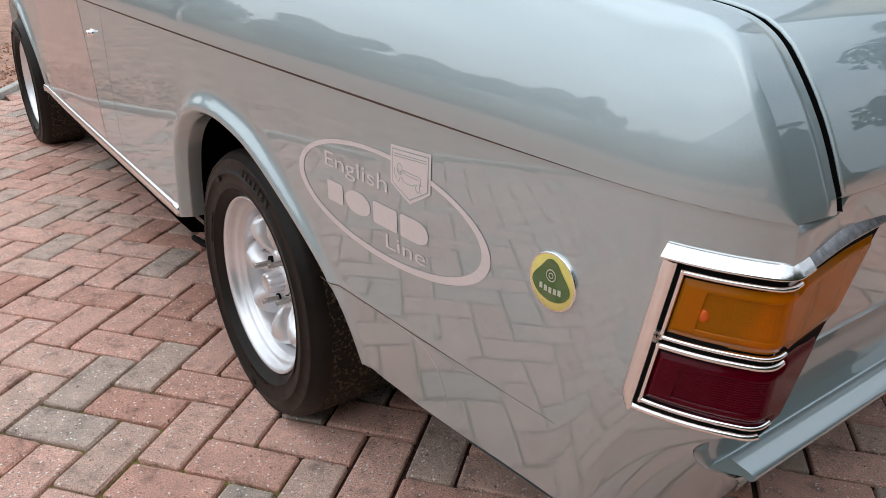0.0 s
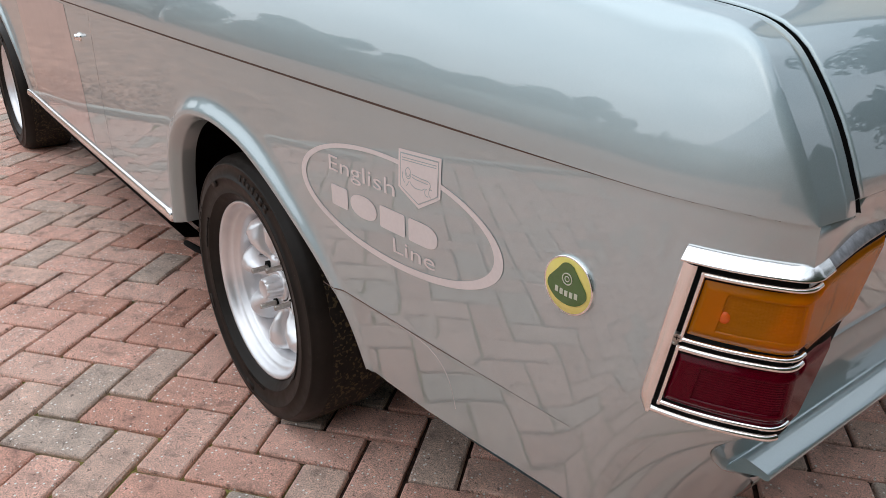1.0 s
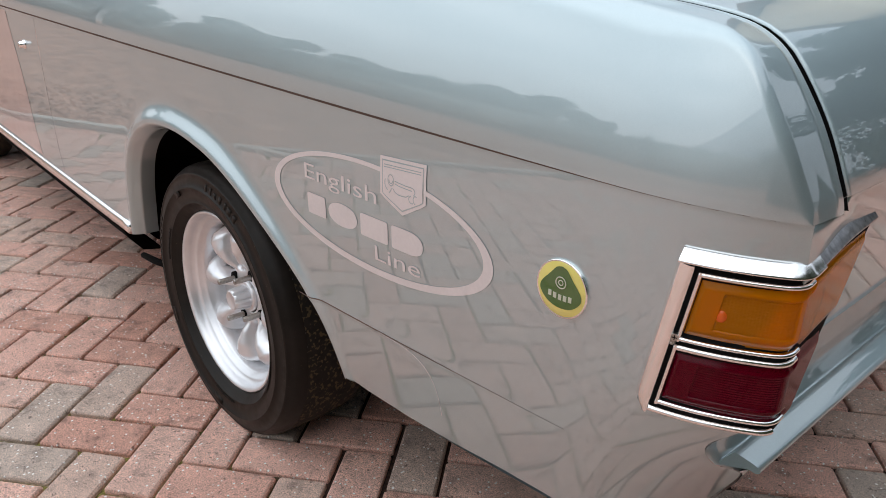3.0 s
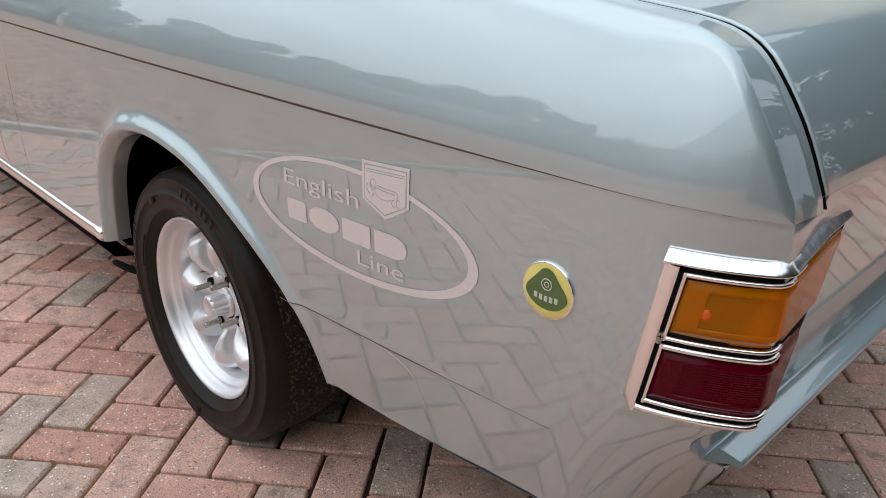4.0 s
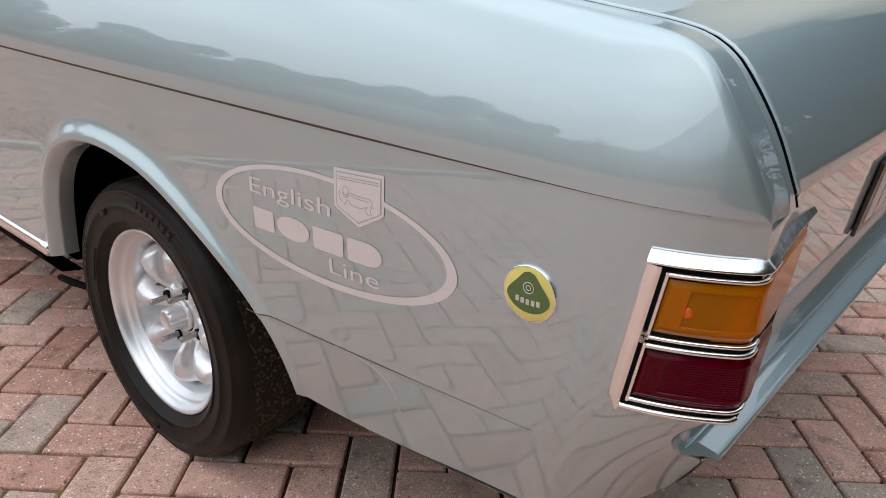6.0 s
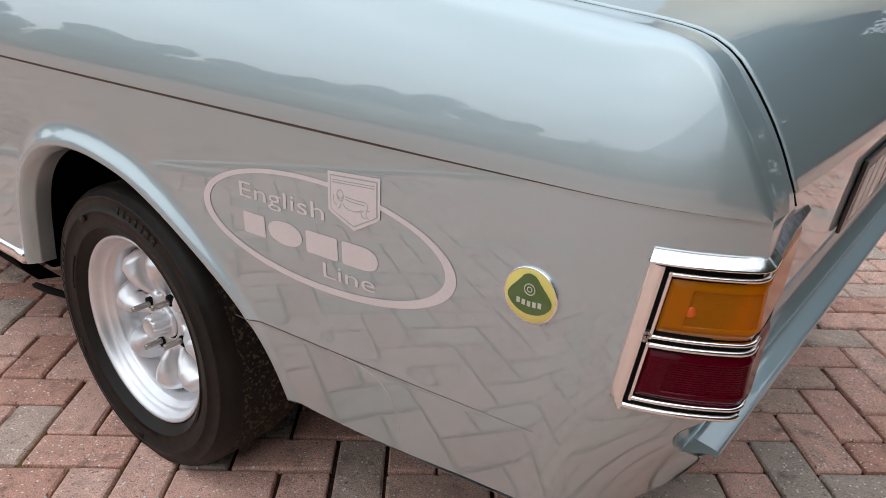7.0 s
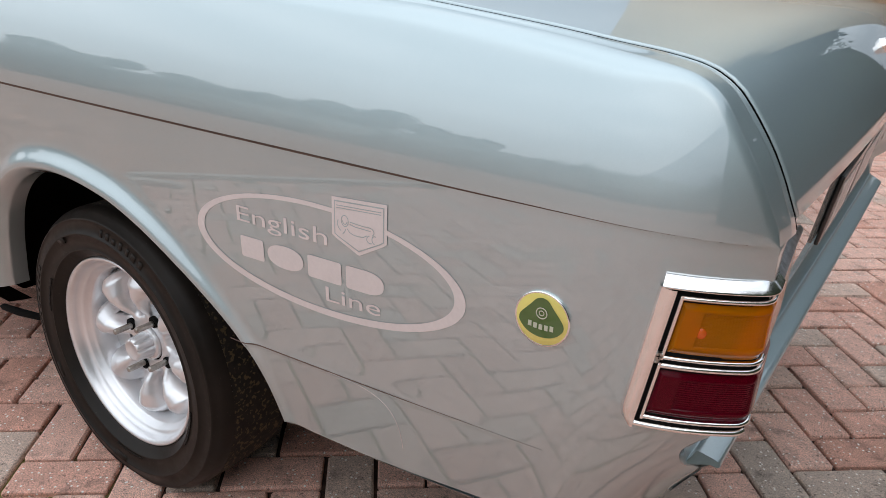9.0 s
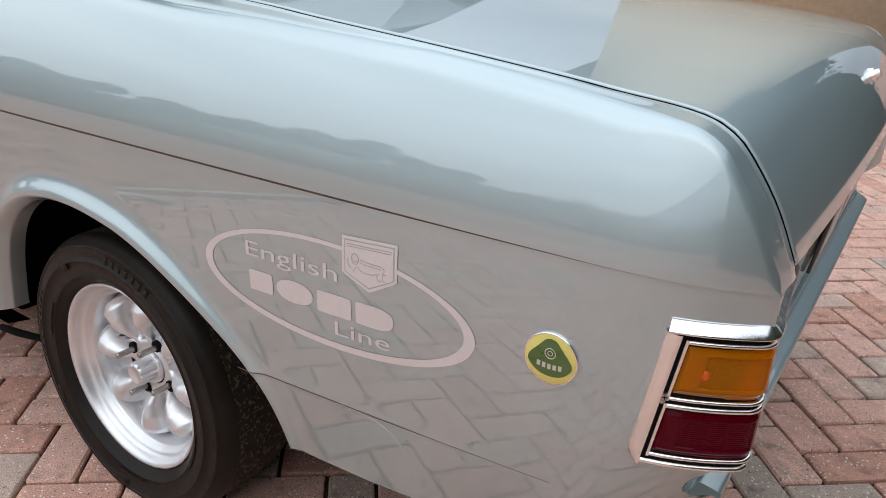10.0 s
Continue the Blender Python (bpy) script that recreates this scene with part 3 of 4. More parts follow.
def wheel(car, cx, y0, front=False):
    """Tyre, rim barrel, eight-spoke face, centre cap and open studs; y0 is the rim's outer flange."""
    c = (cx, WHEEL_Z)
    prof = [(0.182, 0.010), (0.188, 0.002), (0.196, -0.010), (0.206, -0.0165), (0.2065, -0.0185), (0.2085, -0.0185), (0.209, -0.017), (0.222, -0.022), (0.236, -0.0235), (0.2365, -0.025), (0.2395, -0.025), (0.240, -0.023),
            (0.252, -0.0215), (0.262, -0.0180), (0.2625, -0.0190), (0.2655, -0.0180), (0.266, -0.0155), (0.274, -0.0075), (0.2795, 0.003), (0.2815, 0.016)]
    bm = lathe([(r, y + y0) for r, y in prof], c, 128)
    tyre_side = prof[-1]
    inner = [(0.2815, 0.016), (0.2822, 0.05), (0.283, 0.09), (0.282, 0.13), (0.279, 0.15), (0.262, 0.17), (0.225, 0.178), (0.185, 0.165)]

    def flat(bm):
        for v in bm.verts:
            if v.co.z < 0.003:
                v.co.z = 0.003
        return bm

    w = part("wheel", bmesh.new(), None, car, "silver eight-spoke alloy wheel with black tyre")
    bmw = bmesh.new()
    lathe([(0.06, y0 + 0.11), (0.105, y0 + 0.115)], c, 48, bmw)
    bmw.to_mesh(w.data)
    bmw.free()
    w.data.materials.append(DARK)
    tyre = part("tyre", flat(bm), RUBBER, w, "black treaded tyre with raised sidewall lettering bands")
    rows = []
    n = 160
    for r, y in inner:
        rows.append([(cx + (r - (0.004 if (k % 2 and 0.03 < y < 0.145) else 0)) * math.cos(2 * math.pi * k / n), y + y0, WHEEL_Z + (r - (0.004 if (k % 2 and 0.03 < y < 0.145) else 0)) * math.sin(2 * math.pi * k / n)) for k in range(n)])
    part("tread", flat(sheet(rows, closed_v=True)), TREAD, w, "worn dusty tread")
    # raised bars on the sidewall where the moulded writing runs
    bars = bmesh.new()
    rnd = random.Random(4)
    for start, count, step, r0, r1 in ((150, 9, 4.4, 0.2440, 0.2560), (259, 1, 13.0, 0.2260, 0.2370), (202, 1, 13.0, 0.2260, 0.2370), (116, 1, 13.0, 0.2260, 0.2370), (60, 7, 4.2, 0.2440, 0.2560), (258, 30, 0.75, 0.2110, 0.2150), (150, 30, 0.75, 0.2110, 0.2150), (330, 30, 0.75, 0.2110, 0.2150)):
        for k in range(count):
            a = math.radians(start + k * step)
            wdt = math.radians(step * rnd.uniform(0.35, 0.7))
            top = r0 + (r1 - r0) * rnd.choice((0.75, 1.0, 1.0))
            lo = [(r, np.interp(r, [p[0] for p in prof], [p[1] for p in prof]) + y0 - 0.0012) for r in (r0, (r0 + top) / 2, top)]
            sheet([[(cx + r * math.cos(a + wdt * j / 2), y, WHEEL_Z + r * math.sin(a + wdt * j / 2)) for r, y in lo] for j in range(3)], bm=bars)
    tagged(part("sidewall_lettering", thick(bars, 0.0018), RUBBER, tyre, "raised moulded bars"), kind="stuff")
    # stepped rim
    rim = lathe([(0.184, y0 + 0.012), (0.1875, y0 + 0.006), (0.1885, y0 + 0.0), (0.187, y0 - 0.0035), (0.1835, y0 - 0.003), (0.179, y0 + 0.003), (0.1765, y0 + 0.010), (0.1745, y0 + 0.016), (0.170, y0 + 0.019), (0.166, y0 + 0.022), (0.1650, y0 + 0.027), (0.1600, y0 + 0.030), (0.1575, y0 + 0.034), (0.1555, y0 + 0.060), (0.1555, y0 + 0.13), (0.17, y0 + 0.16)], c, 128)
    part("rim", rim, ALLOY, w, "polished stepped rim barrel")
    # spoked face
    nt_, nr = 320, 44
    a_off = math.radians(18.5)

    def face(k, j):
        a = 2 * math.pi * k / nt_
        r = 0.036 + (0.156 - 0.036) * j / nr
        u = ((a - a_off) / (2 * math.pi / 8)) % 1.0
        u = abs(u - 0.5) * 2
        half = np.interp(r, [0.036, 0.066, 0.085, 0.11, 0.135, 0.148, 0.156], [0.95, 0.46, 0.50, 0.64, 0.74, 0.60, 0.35])
        lobe = math.sqrt(max(0.0, 1 - (u / half) ** 2)) if u < half else 0.0
        rise = np.interp(r, [0.036, 0.05, 0.062, 0.08, 0.105, 0.13, 0.145, 0.156], [0.020, 0.021, 0.024, 0.038, 0.049, 0.050, 0.040, 0.012])
        y = y0 + 0.072 - rise * (lobe if r > 0.062 else 1 - (1 - lobe) * smooth((r - 0.05) / 0.012))
        return (cx + r * math.cos(a), y, WHEEL_Z + r * math.sin(a)), u, r

    rows = [[face(k, j)[0] for j in range(nr + 1)] for k in range(nt_)]

    def keep(i, j):
        _, u, r = face(i, j)
        return not (u > 0.58 and 0.064 < r < 0.106)

    face_bm = sheet(rows, closed_u=True, keep=keep)
    bmesh.ops.recalc_face_normals(face_bm, faces=face_bm.faces)
    part("spoked_face", thick(face_bm, 0.004), ALLOY, w, "silver face with eight bulged spokes")
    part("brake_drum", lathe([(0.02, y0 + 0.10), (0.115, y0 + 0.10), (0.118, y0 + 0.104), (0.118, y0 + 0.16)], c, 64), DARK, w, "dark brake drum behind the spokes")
    # fluted centre cap on a thin flange
    part("cap_flange", lathe([(0.033, y0 + 0.054), (0.0325, y0 + 0.047), (0.0300, y0 + 0.0455), (0.020, y0 + 0.0455)], c, 48), ALLOY, w)
    rows = []
    for q, (r, y) in enumerate([(0.0255, 0.046), (0.0250, 0.040), (0.0240, 0.030), (0.0232, 0.020), (0.0222, 0.0150), (0.0195, 0.0125), (0.0165, 0.0122), (0.0155, 0.0135), (0.0, 0.0135)]):
        row = []
        for k in range(96):
            t = 2 * math.pi * k / 96
            flute = max(0.0, math.cos(8 * t)) ** 3
            rr = r - (0.0042 * flute if q < 5 else 0.0)
            row.append((cx + rr * math.cos(t + 0.2), y0 + y, WHEEL_Z + rr * math.sin(t + 0.2)))
        rows.append(row)
    part("centre_cap", sheet(rows, closed_v=True), ALLOY, w, "bright fluted metal centre cap")
    for k in range(4):
        a = math.radians(156 + 90 * k)
        sx, sz = cx + 0.0545 * math.cos(a), WHEEL_Z + 0.0545 * math.sin(a)
        bm = lathe([(0.0, y0 + 0.012), (0.005, y0 + 0.0125), (0.0058, y0 + 0.014), (0.0058, y0 + 0.056)], (sx, sz), 14)
        stud = part("wheel_stud", bm, STEEL, w, "threaded steel stud")
        # closed black disc proud of the face, painting the counterbore's shade
        bm = lathe([(0.0115, y0 + 0.0545), (0.0115, y0 + 0.0478), (0.0, y0 + 0.0478)], (cx + 0.0575 * math.cos(a), WHEEL_Z + 0.0575 * math.sin(a)), 20)
        part("stud_hole", bm, BLACK, stud, "black disc painted as the counterbore's shade")
    # tyre valve
    a = math.radians(60)
    bm = bmesh.new()
    tube(bm, [(cx + 0.145 * math.cos(a), y0 + 0.045, WHEEL_Z + 0.145 * math.sin(a)), (cx + 0.138 * math.cos(a), y0 + 0.022, WHEEL_Z + 0.138 * math.sin(a))], 0.004, 10)
    part("tyre_valve", bm, STEEL, w, "metal tyre valve")
    return w


def arch_flange(off, car):
    """Rolled edge and dark tub of a wheel opening."""
    cx, cz = ARCH_C[0] + off, ARCH_C[1]
    rows, tub = [], []
    n = 130
    for k in range(n + 1):
        a = 180 * k / n
        ca, sa = math.cos(math.radians(a)), math.sin(math.radians(a))
        r = arch_radius(a)
        y = side_y(cx + r * ca, cz + r * sa)
        row = []
        for dr, dy in ((0, 0), (-0.002, -0.0006), (-0.0045, 0.0005), (-0.008, 0.0045), (-0.013, 0.013), (-0.0165, 0.021), (-0.018, 0.0235), (-0.0185, 0.028), (-0.0185, 0.055)):
            row.append((cx + (r + dr) * ca, y + dy, cz + (r + dr) * sa))
        rows.append(row)
        tub.append([(cx + (r + dr) * ca, dy, cz + (r + dr) * sa * (1 if a not in (0, 180) else 1)) for dr, dy in ((-0.004, 0.0), (0.02, 0.05), (0.01, 0.16), (-0.05, 0.27), (-0.16, 0.30), (-0.30, 0.31))])
    part("wheel_arch_edge", sheet(rows), PAINT, car)
    part("wheel_arch_tub", sheet(tub), DARK, car, "near-black wheel arch tub")


def on_side(x, z, h=0.0):
    return (x, side_y(x, z) - h, z)


def mirrored(ob, car):
    o = bpy.data.objects.new(ob.name, ob.data)
    scene.collection.objects.link(o)
    o.parent = car
    o.matrix_parent_inverse = Matrix.Translation(-Vector(car["at"]))
    o.matrix_basis = Matrix.Translation((0, 2 * MID_Y, 0)) @ Matrix.Diagonal((1, -1, 1, 1))
    return o


def build_car():
    car = new("car")
    car.location = (-1.1, MID_Y, 0)
    car["at"] = (-1.1, MID_Y, 0.0)
    tagged(car, "silver classic two-door saloon car parked on block paving", "car")
    DOOR0, DOOR1 = -2.02, -0.83
    quarter = part("rear_quarter_panel", side_mesh("rear_quarter_panel", [straight_patch(DOOR1 + 0.0008, -0.55, 12, 40), arch_patch(0, -0.55, 0.60, 380, 64), straight_patch(0.60, 1.069, 110, 130)]), PAINT, car, "silver rear quarter panel with flared wheel arch")
    door = part("door", side_mesh("door", [straight_patch(DOOR0 + 0.002, DOOR1 - 0.0008, 40, 40)]), PAINT, car, "silver door")
    wing = part("front_wing", side_mesh("front_wing", [straight_patch(-1.94, DOOR0 - 0.002, 3, 40), arch_patch(-WHEELBASE, -3.06, -1.94, 90, 20), straight_patch(-3.2, -3.06, 6, 30)]), PAINT, car)
    shoulder = part("shoulder_panel", sheet(shoulder_rows()), PAINT, car, "silver rounded shoulder over the wing")
    # raised dark strip that paints the shade line under the waistline
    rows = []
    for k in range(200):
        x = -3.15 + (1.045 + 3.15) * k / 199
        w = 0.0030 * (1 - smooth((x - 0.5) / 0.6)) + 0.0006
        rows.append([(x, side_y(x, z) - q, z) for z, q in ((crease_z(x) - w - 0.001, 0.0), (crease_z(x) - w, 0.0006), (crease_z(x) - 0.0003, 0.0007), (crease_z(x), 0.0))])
    part("waistline_seam", sheet(rows), CREASE_SHADE, car, "dark strip painted as shade under the waistline")
    # narrow dark strip that paints the shade line in the lower fold
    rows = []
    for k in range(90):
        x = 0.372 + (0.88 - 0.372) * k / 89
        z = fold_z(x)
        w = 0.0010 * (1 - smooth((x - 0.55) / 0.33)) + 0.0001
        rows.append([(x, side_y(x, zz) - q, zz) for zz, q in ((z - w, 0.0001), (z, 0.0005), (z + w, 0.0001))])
    part("panel_fold_seam", sheet(rows), CREASE_SHADE, car, "thin dark strip painted as shade along the lower fold")
    arch_flange(0.0, car)
    arch_flange(-WHEELBASE, car)
    # lower return flange and rocker
    rows = []
    for k in range(60):
        x = 0.445 + (0.90 - 0.445) * k / 59
        z, y = low_z(x), side_y(x, low_z(x))
        rows.append([(x, y, z), (x, y + 0.003, z - 0.004), (x, y + 0.010, z - 0.004), (x, y + 0.05, z + 0.006)])
    part("lower_flange", sheet(rows), PAINT, car)
    # the sill's near-black colour stands for the shade below the trim
    sill = [(-2.0 + 1.57 * k / 40) for k in range(41)]
    rows = []
    for x in sill:
        y = side_y(x, 0.305)
        rows.append([(x, y + 0.002, 0.300), (x, y - 0.001, 0.288), (x, y + 0.012, 0.262), (x, y + 0.04, 0.225), (x, y + 0.09, 0.215)])
    bm = sheet(rows)
    bm.faces.new([bm.verts.new(p) for p in rows[-1]])
    part("sill", bm, DARK, car, "sill coloured near-black as the shade under the trim")
    rows = []
    for k in range(61):
        x = -2.06 + (-0.37 + 2.06) * k / 60
        y = side_y(x, 0.308)
        rows.append([(x, y, 0.325), (x, y - 0.005, 0.324), (x, y - 0.0085, 0.318), (x, y - 0.009, 0.306), (x, y - 0.006, 0.297), (x, y, 0.295)])
    bm = sheet(rows)
    bmesh.ops.contextual_create(bm, geom=[v for v in bm.verts if abs(v.co.x + 0.37) < 1e-4])
    part("sill_trim", bm, CHROME, car, "bright metal sill trim strip")
    # black bracket under the sill, ahead of the wheel
    bm = bmesh.new()
    tube(bm, [(-0.595, 0.05, 0.143), (-0.575, 0.05, 0.148), (-0.50, 0.05, 0.158), (-0.40, 0.06, 0.17), (-0.36, 0.10, 0.20)], [0.002, 0.008, 0.009, 0.008, 0.006], 12)
    part("jacking_bracket", bm, BLACK, car, "black bracket under the sill")
    # door lock
    bm = lathe([(0.0, -0.016), (0.006, -0.0155), (0.0085, -0.013), (0.0085, -0.006), (0.0115, -0.004), (0.012, 0.0)], (0, 0), 24)
    bmesh.ops.translate(bm, verts=bm.verts, vec=on_side(-0.957, 0.655))
    part("door_lock", bm, CHROME, door, "round chrome door lock")
    # pale sheet that paints a reflected band onto the door skin
    rows = []
    for k in range(25):
        u = k / 24
        z = 0.335 + 0.395 * u
        x1 = spline(z, [0.33, 0.38, 0.55, 0.72, 0.75], [-1.032, -1.030, -1.046, -1.098, -1.105])
        rows.append([(x1 - 0.80 * w, side_y(x1 - 0.80 * w, z) - 0.0006, z) for w in np.linspace(0, 1, 21)])
    part("door_film", sheet(rows), REFLECTED_BAND, door, "pale band painted on the door as a reflection")
    tail_lamp(car)
    # boot lid
    rows = []
    for k in range(90):
        s = LID_FOOT * (k / 89)
        x, z = lid_edge(s)
        g = gap_y(s) + 0.0125
        row = []
        ny = 46
        dx, dz = lid_edge(min(s + 0.004, LID_S[-1]))
        ex, ez = lid_edge(max(s - 0.004, 0))
        t = Vector((dx - ex, 0, dz - ez)).normalized()
        nrm = Vector((-t.z, 0, t.x))
        for j in range(ny + 1):
            v = (j / ny, 0.0, 0.0012, 0.004, 0.9960, 0.9988, 1.0)[0 if 3 <= j <= ny - 3 else (j + 1 if j < 3 else j - ny + 6)]
            y = g + (2 * MID_Y - 2 * g) * v
            crown = 0.020 * (1 - (2 * v - 1) ** 2)
            p = Vector((x, y, z)) + nrm * (crown + 0.0015)
            row.append(p)
        lo = [Vector((x, g - 0.0015, z)) + nrm * q for q in (-0.0012, -0.0006)]
        hi = [Vector((x, 2 * MID_Y - g + 0.0015, z)) + nrm * q for q in (-0.0006, -0.0012)]
        rows.append([*lo, Vector((x, g - 0.0005, z)) + nrm * 0.0008, *row, Vector((x, 2 * MID_Y - g + 0.0005, z)) + nrm * 0.0008, *hi])
    last = rows[-1]
    rows.append([p + Vector((-0.004, 0, -0.004)) for p in last])
    rows.append([p + Vector((-0.020, 0, -0.002)) for p in last])
    lid = part("boot_lid", sheet(rows), PAINT, car, "silver boot lid")
    # shut-line channel, lined in black so the gap's shade is in the colour
    rows = []
    for k in range(60):
        s = LID_S[-1] * k / 59
        x, z = lid_edge(s)
        dx, dz = lid_edge(min(s + 0.004, LID_S[-1]))
        ex, ez = lid_edge(max(s - 0.004, 0))
        t = Vector((dx - ex, 0, dz - ez)).normalized()
        nrm = Vector((-t.z, 0, t.x))
        rows.append([Vector((x, gap_y(s) + dy, z)) + nrm * q for dy, q in ((0.0012, -0.0022), (0.001, -0.03), (0.0125, -0.03), (0.0112, -0.0010))])
    part("boot_seal", sheet(rows), BLACK, car, "black lining painted as shade in the boot shut line")
    # boot lock
    bm = bmesh.new()
    m = Matrix.Translation((1.0395, 0.84, 0.8475)) @ Matrix.Rotation(radians(62), 4, "Y")
    bmesh.ops.create_cone(bm, cap_ends=True, segments=8, radius1=0.014, radius2=0.012, depth=0.010, matrix=m @ Matrix.Translation((0, 0, 0.005)))
    bmesh.ops.create_cone(bm, cap_ends=True, segments=24, radius1=0.0085, radius2=0.0080, depth=0.008, matrix=m @ Matrix.Translation((0, 0, 0.014)))
    part("boot_lock", bm, CHROME, lid, "chrome boot lock button", shade=False)
    # rear panel, drawn in towards the bumper
    rows = []
    for k in range(161):
        v = 0.5 - 0.5 * math.cos(math.pi * k / 160)
        row = []
        for j in range(25):
            y1 = 2 * MID_Y * v
            top = 0.7430 + 0.0165 * smooth((min(y1, 2 * MID_Y - y1) - 0.066) / 0.014)
            z = 0.40 + (top - 0.40) * j / 24
            y0 = side_y(tail_x(z), z)
            y = y0 + (2 * MID_Y - 2 * y0) * v
            e = min(v, 1 - v) * 1.5
            flat = 1.0665 - 0.135 * (0.760 - z) - 0.05 * smooth((0.575 - z) / 0.03)
            w = smooth((e - 0.002) / 0.11)
            x = tail_x(z) * (1 - w) + min(flat, tail_x(z) + 0.02) * w
            row.append((x, y, z))
        row.append((row[-1][0] - 0.02, row[-1][1], row[-1][2] - 0.002))
        rows.append(row)
    part("rear_panel", sheet(rows), PAINT, car, "silver rear panel under the boot lid")
    # number plate on the rear panel
    plate = part("number_plate", box(bmesh.new(), -0.003, 0.003, -0.26, 0.26, -0.055, 0.055, 0.002), PLATE, car, "black number plate with silver characters")
    tilt = Matrix.Translation((1.0555, 0.755, 0.645)) @ Matrix.Rotation(radians(7.7), 4, "Y")
    plate.matrix_basis = tilt
    for y0, w in ((-0.235, 0.05), (-0.175, 0.05), (-0.115, 0.05), (0.0, 0.05), (0.06, 0.05), (0.12, 0.05), (0.18, 0.035)):
        bar = part("plate_bar", box(bmesh.new(), 0.003, 0.0042, y0, y0 + w, -0.039, 0.039, 0.0005), PLATEBAR, plate)
    # rear valance: a cove under the lamps that runs out into a pressed lip, and the skirt below it
    cove = [(0.962, 0.535), (0.976, 0.531), (0.9850, 0.523), (0.9905, 0.512), (0.9945, 0.500), (0.9985, 0.488), (1.0035, 0.4765), (1.0090, 0.4670), (1.0140, 0.4612), (1.0162, 0.4580), (1.0178, 0.4558), (1.0196, 0.4562)]
    lip = [(1.0212, 0.4588), (1.0250, 0.4580), (1.0330, 0.4545), (1.0410, 0.4510), (1.0455, 0.4485), (1.0475, 0.4462), (1.0480, 0.4440), (1.0470, 0.4415), (1.0440, 0.4405), (1.0370, 0.4430)]
    skirt = [(tail_x(z) + 0.002, z) for z in (0.434, 0.425, 0.410, 0.395, 0.380, 0.365, 0.350, 0.340)]
    rows = []
    n = 130
    for k in range(n + 1):
        v = 0.5 - 0.5 * math.cos(math.pi * k / n)
        row = []
        for i, (x, z) in enumerate(cove + lip + skirt):
            if i < len(cove):
                y0 = 0.070 + 0.016 * smooth((x - 0.985) / 0.033)
            elif i < len(cove) + len(lip):
                y0 = 0.0865 + 0.0095 * (x - 1.02) / 0.027
            else:
                y0 = side_y(tail_x(z), z) + 0.001
            y = y0 + (2 * MID_Y - 2 * y0) * v
            near = min(y - y0, 2 * MID_Y - y0 - y)
            # the cove's end turns out in a small fillet to meet the wing
            if i < len(cove):
                e = 1 - smooth(near / 0.022)
                edge = side_y(tail_x(z), z) + 0.001
                x += (tail_x(z) - 0.002 - x) * e
                y += (edge - y0) * e * (1 if v < 0.5 else -1)
            x += 0.016 * smooth((y + 0.1) / 1.7)
            row.append((x, y, z + 0.020 * smooth(y / 1.6)))
        rows.append(row)
    bm = sheet(rows)
    for row in (rows[0], rows[-1]):
        bm.faces.new([bm.verts.new(p) for p in row[len(cove) - 1:len(cove) + len(lip)]])
    part("rear_valance", bm, PAINT, car, "silver rear valance with a pressed lip")
    # floor pan: plain boxes added and set low to block light under the car
    bm = bmesh.new()
    box(bm, -3.05, 0.74, 0.20, 2 * MID_Y - 0.20, 0.155, 0.29, 0.01)
    box(bm, -1.98, -0.46, 0.05, 2 * MID_Y - 0.05, 0.225, 0.30, 0.01)
    box(bm, 0.40, 0.86, 0.17, 2 * MID_Y - 0.17, 0.20, 0.37, 0.02)
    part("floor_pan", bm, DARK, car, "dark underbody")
    for cx in (WHEEL_X, WHEEL_X - WHEELBASE):
        for side in (0, 1):
            y0 = (-0.004 if cx > -1 else -0.034)
            w = wheel(car, cx, y0) if side == 0 else None
            if w:
                for o in (w, *w.children, *(g for ch in w.children for g in ch.children)):
                    if o.name.split(".")[0] in ("tyre", "tread", "rim"):
                        mirrored(o, car)
    for o in (quarter, door, wing, shoulder):
        mirrored(o, car)
    # nose, bonnet and scuttle
    rows = []
    for x, z in ((-3.24, 0.42), (-3.26, 0.62), (-3.24, 0.86), (-3.15, 0.90), (-2.6, 0.945), (-1.78, 0.985)):
        rows.append([(x, 0.045 + (2 * MID_Y - 0.09) * v, z + 0.02 * math.sin(math.pi * v)) for v in np.linspace(0, 1, 13)])
    part("bonnet", sheet(rows), PAINT, car)
    # cabin
    low = lambda v: (0.055 + (2 * MID_Y - 0.11) * v)
    top = lambda v: (0.20 + (2 * MID_Y - 0.40) * v)
    glass_r = [[(0.10, low(v), 0.975), (-0.04, low(v) * 0.5 + top(v) * 0.5, 1.16), (-0.20, top(v), 1.33)] for v in np.linspace(0, 1, 13)]
    part("rear_window", sheet(glass_r), GLASS, car)
    roof = [[(x, top(v), z + 0.035 * math.sin(math.pi * v)) for v in np.linspace(0, 1, 13)] for x, z in ((-0.20, 1.33), (-0.7, 1.355), (-1.2, 1.345), (-1.42, 1.32))]
    part("roof", sheet(roof), PAINT, car)
    wind = [[(-1.42, top(v), 1.32), (-1.6, low(v) * 0.5 + top(v) * 0.5, 1.16), (-1.78, low(v), 0.985)] for v in np.linspace(0, 1, 13)]
    part("windscreen", sheet(wind), GLASS, car)
    for v in (0, 1):
        rows = [[(x0, low(v), 0.985), (x1, top(v), 1.33)] for x0, x1 in ((-1.78, -1.42), (-0.7, -0.7))]
        part("side_window", sheet(rows), GLASS, car)
        rows = [[(x0, low(v), 0.985), (x1, top(v), 1.33)] for x0, x1 in ((-0.7, -0.7), (0.10, -0.20))]
        part("rear_pillar", sheet(rows), PAINT, car)
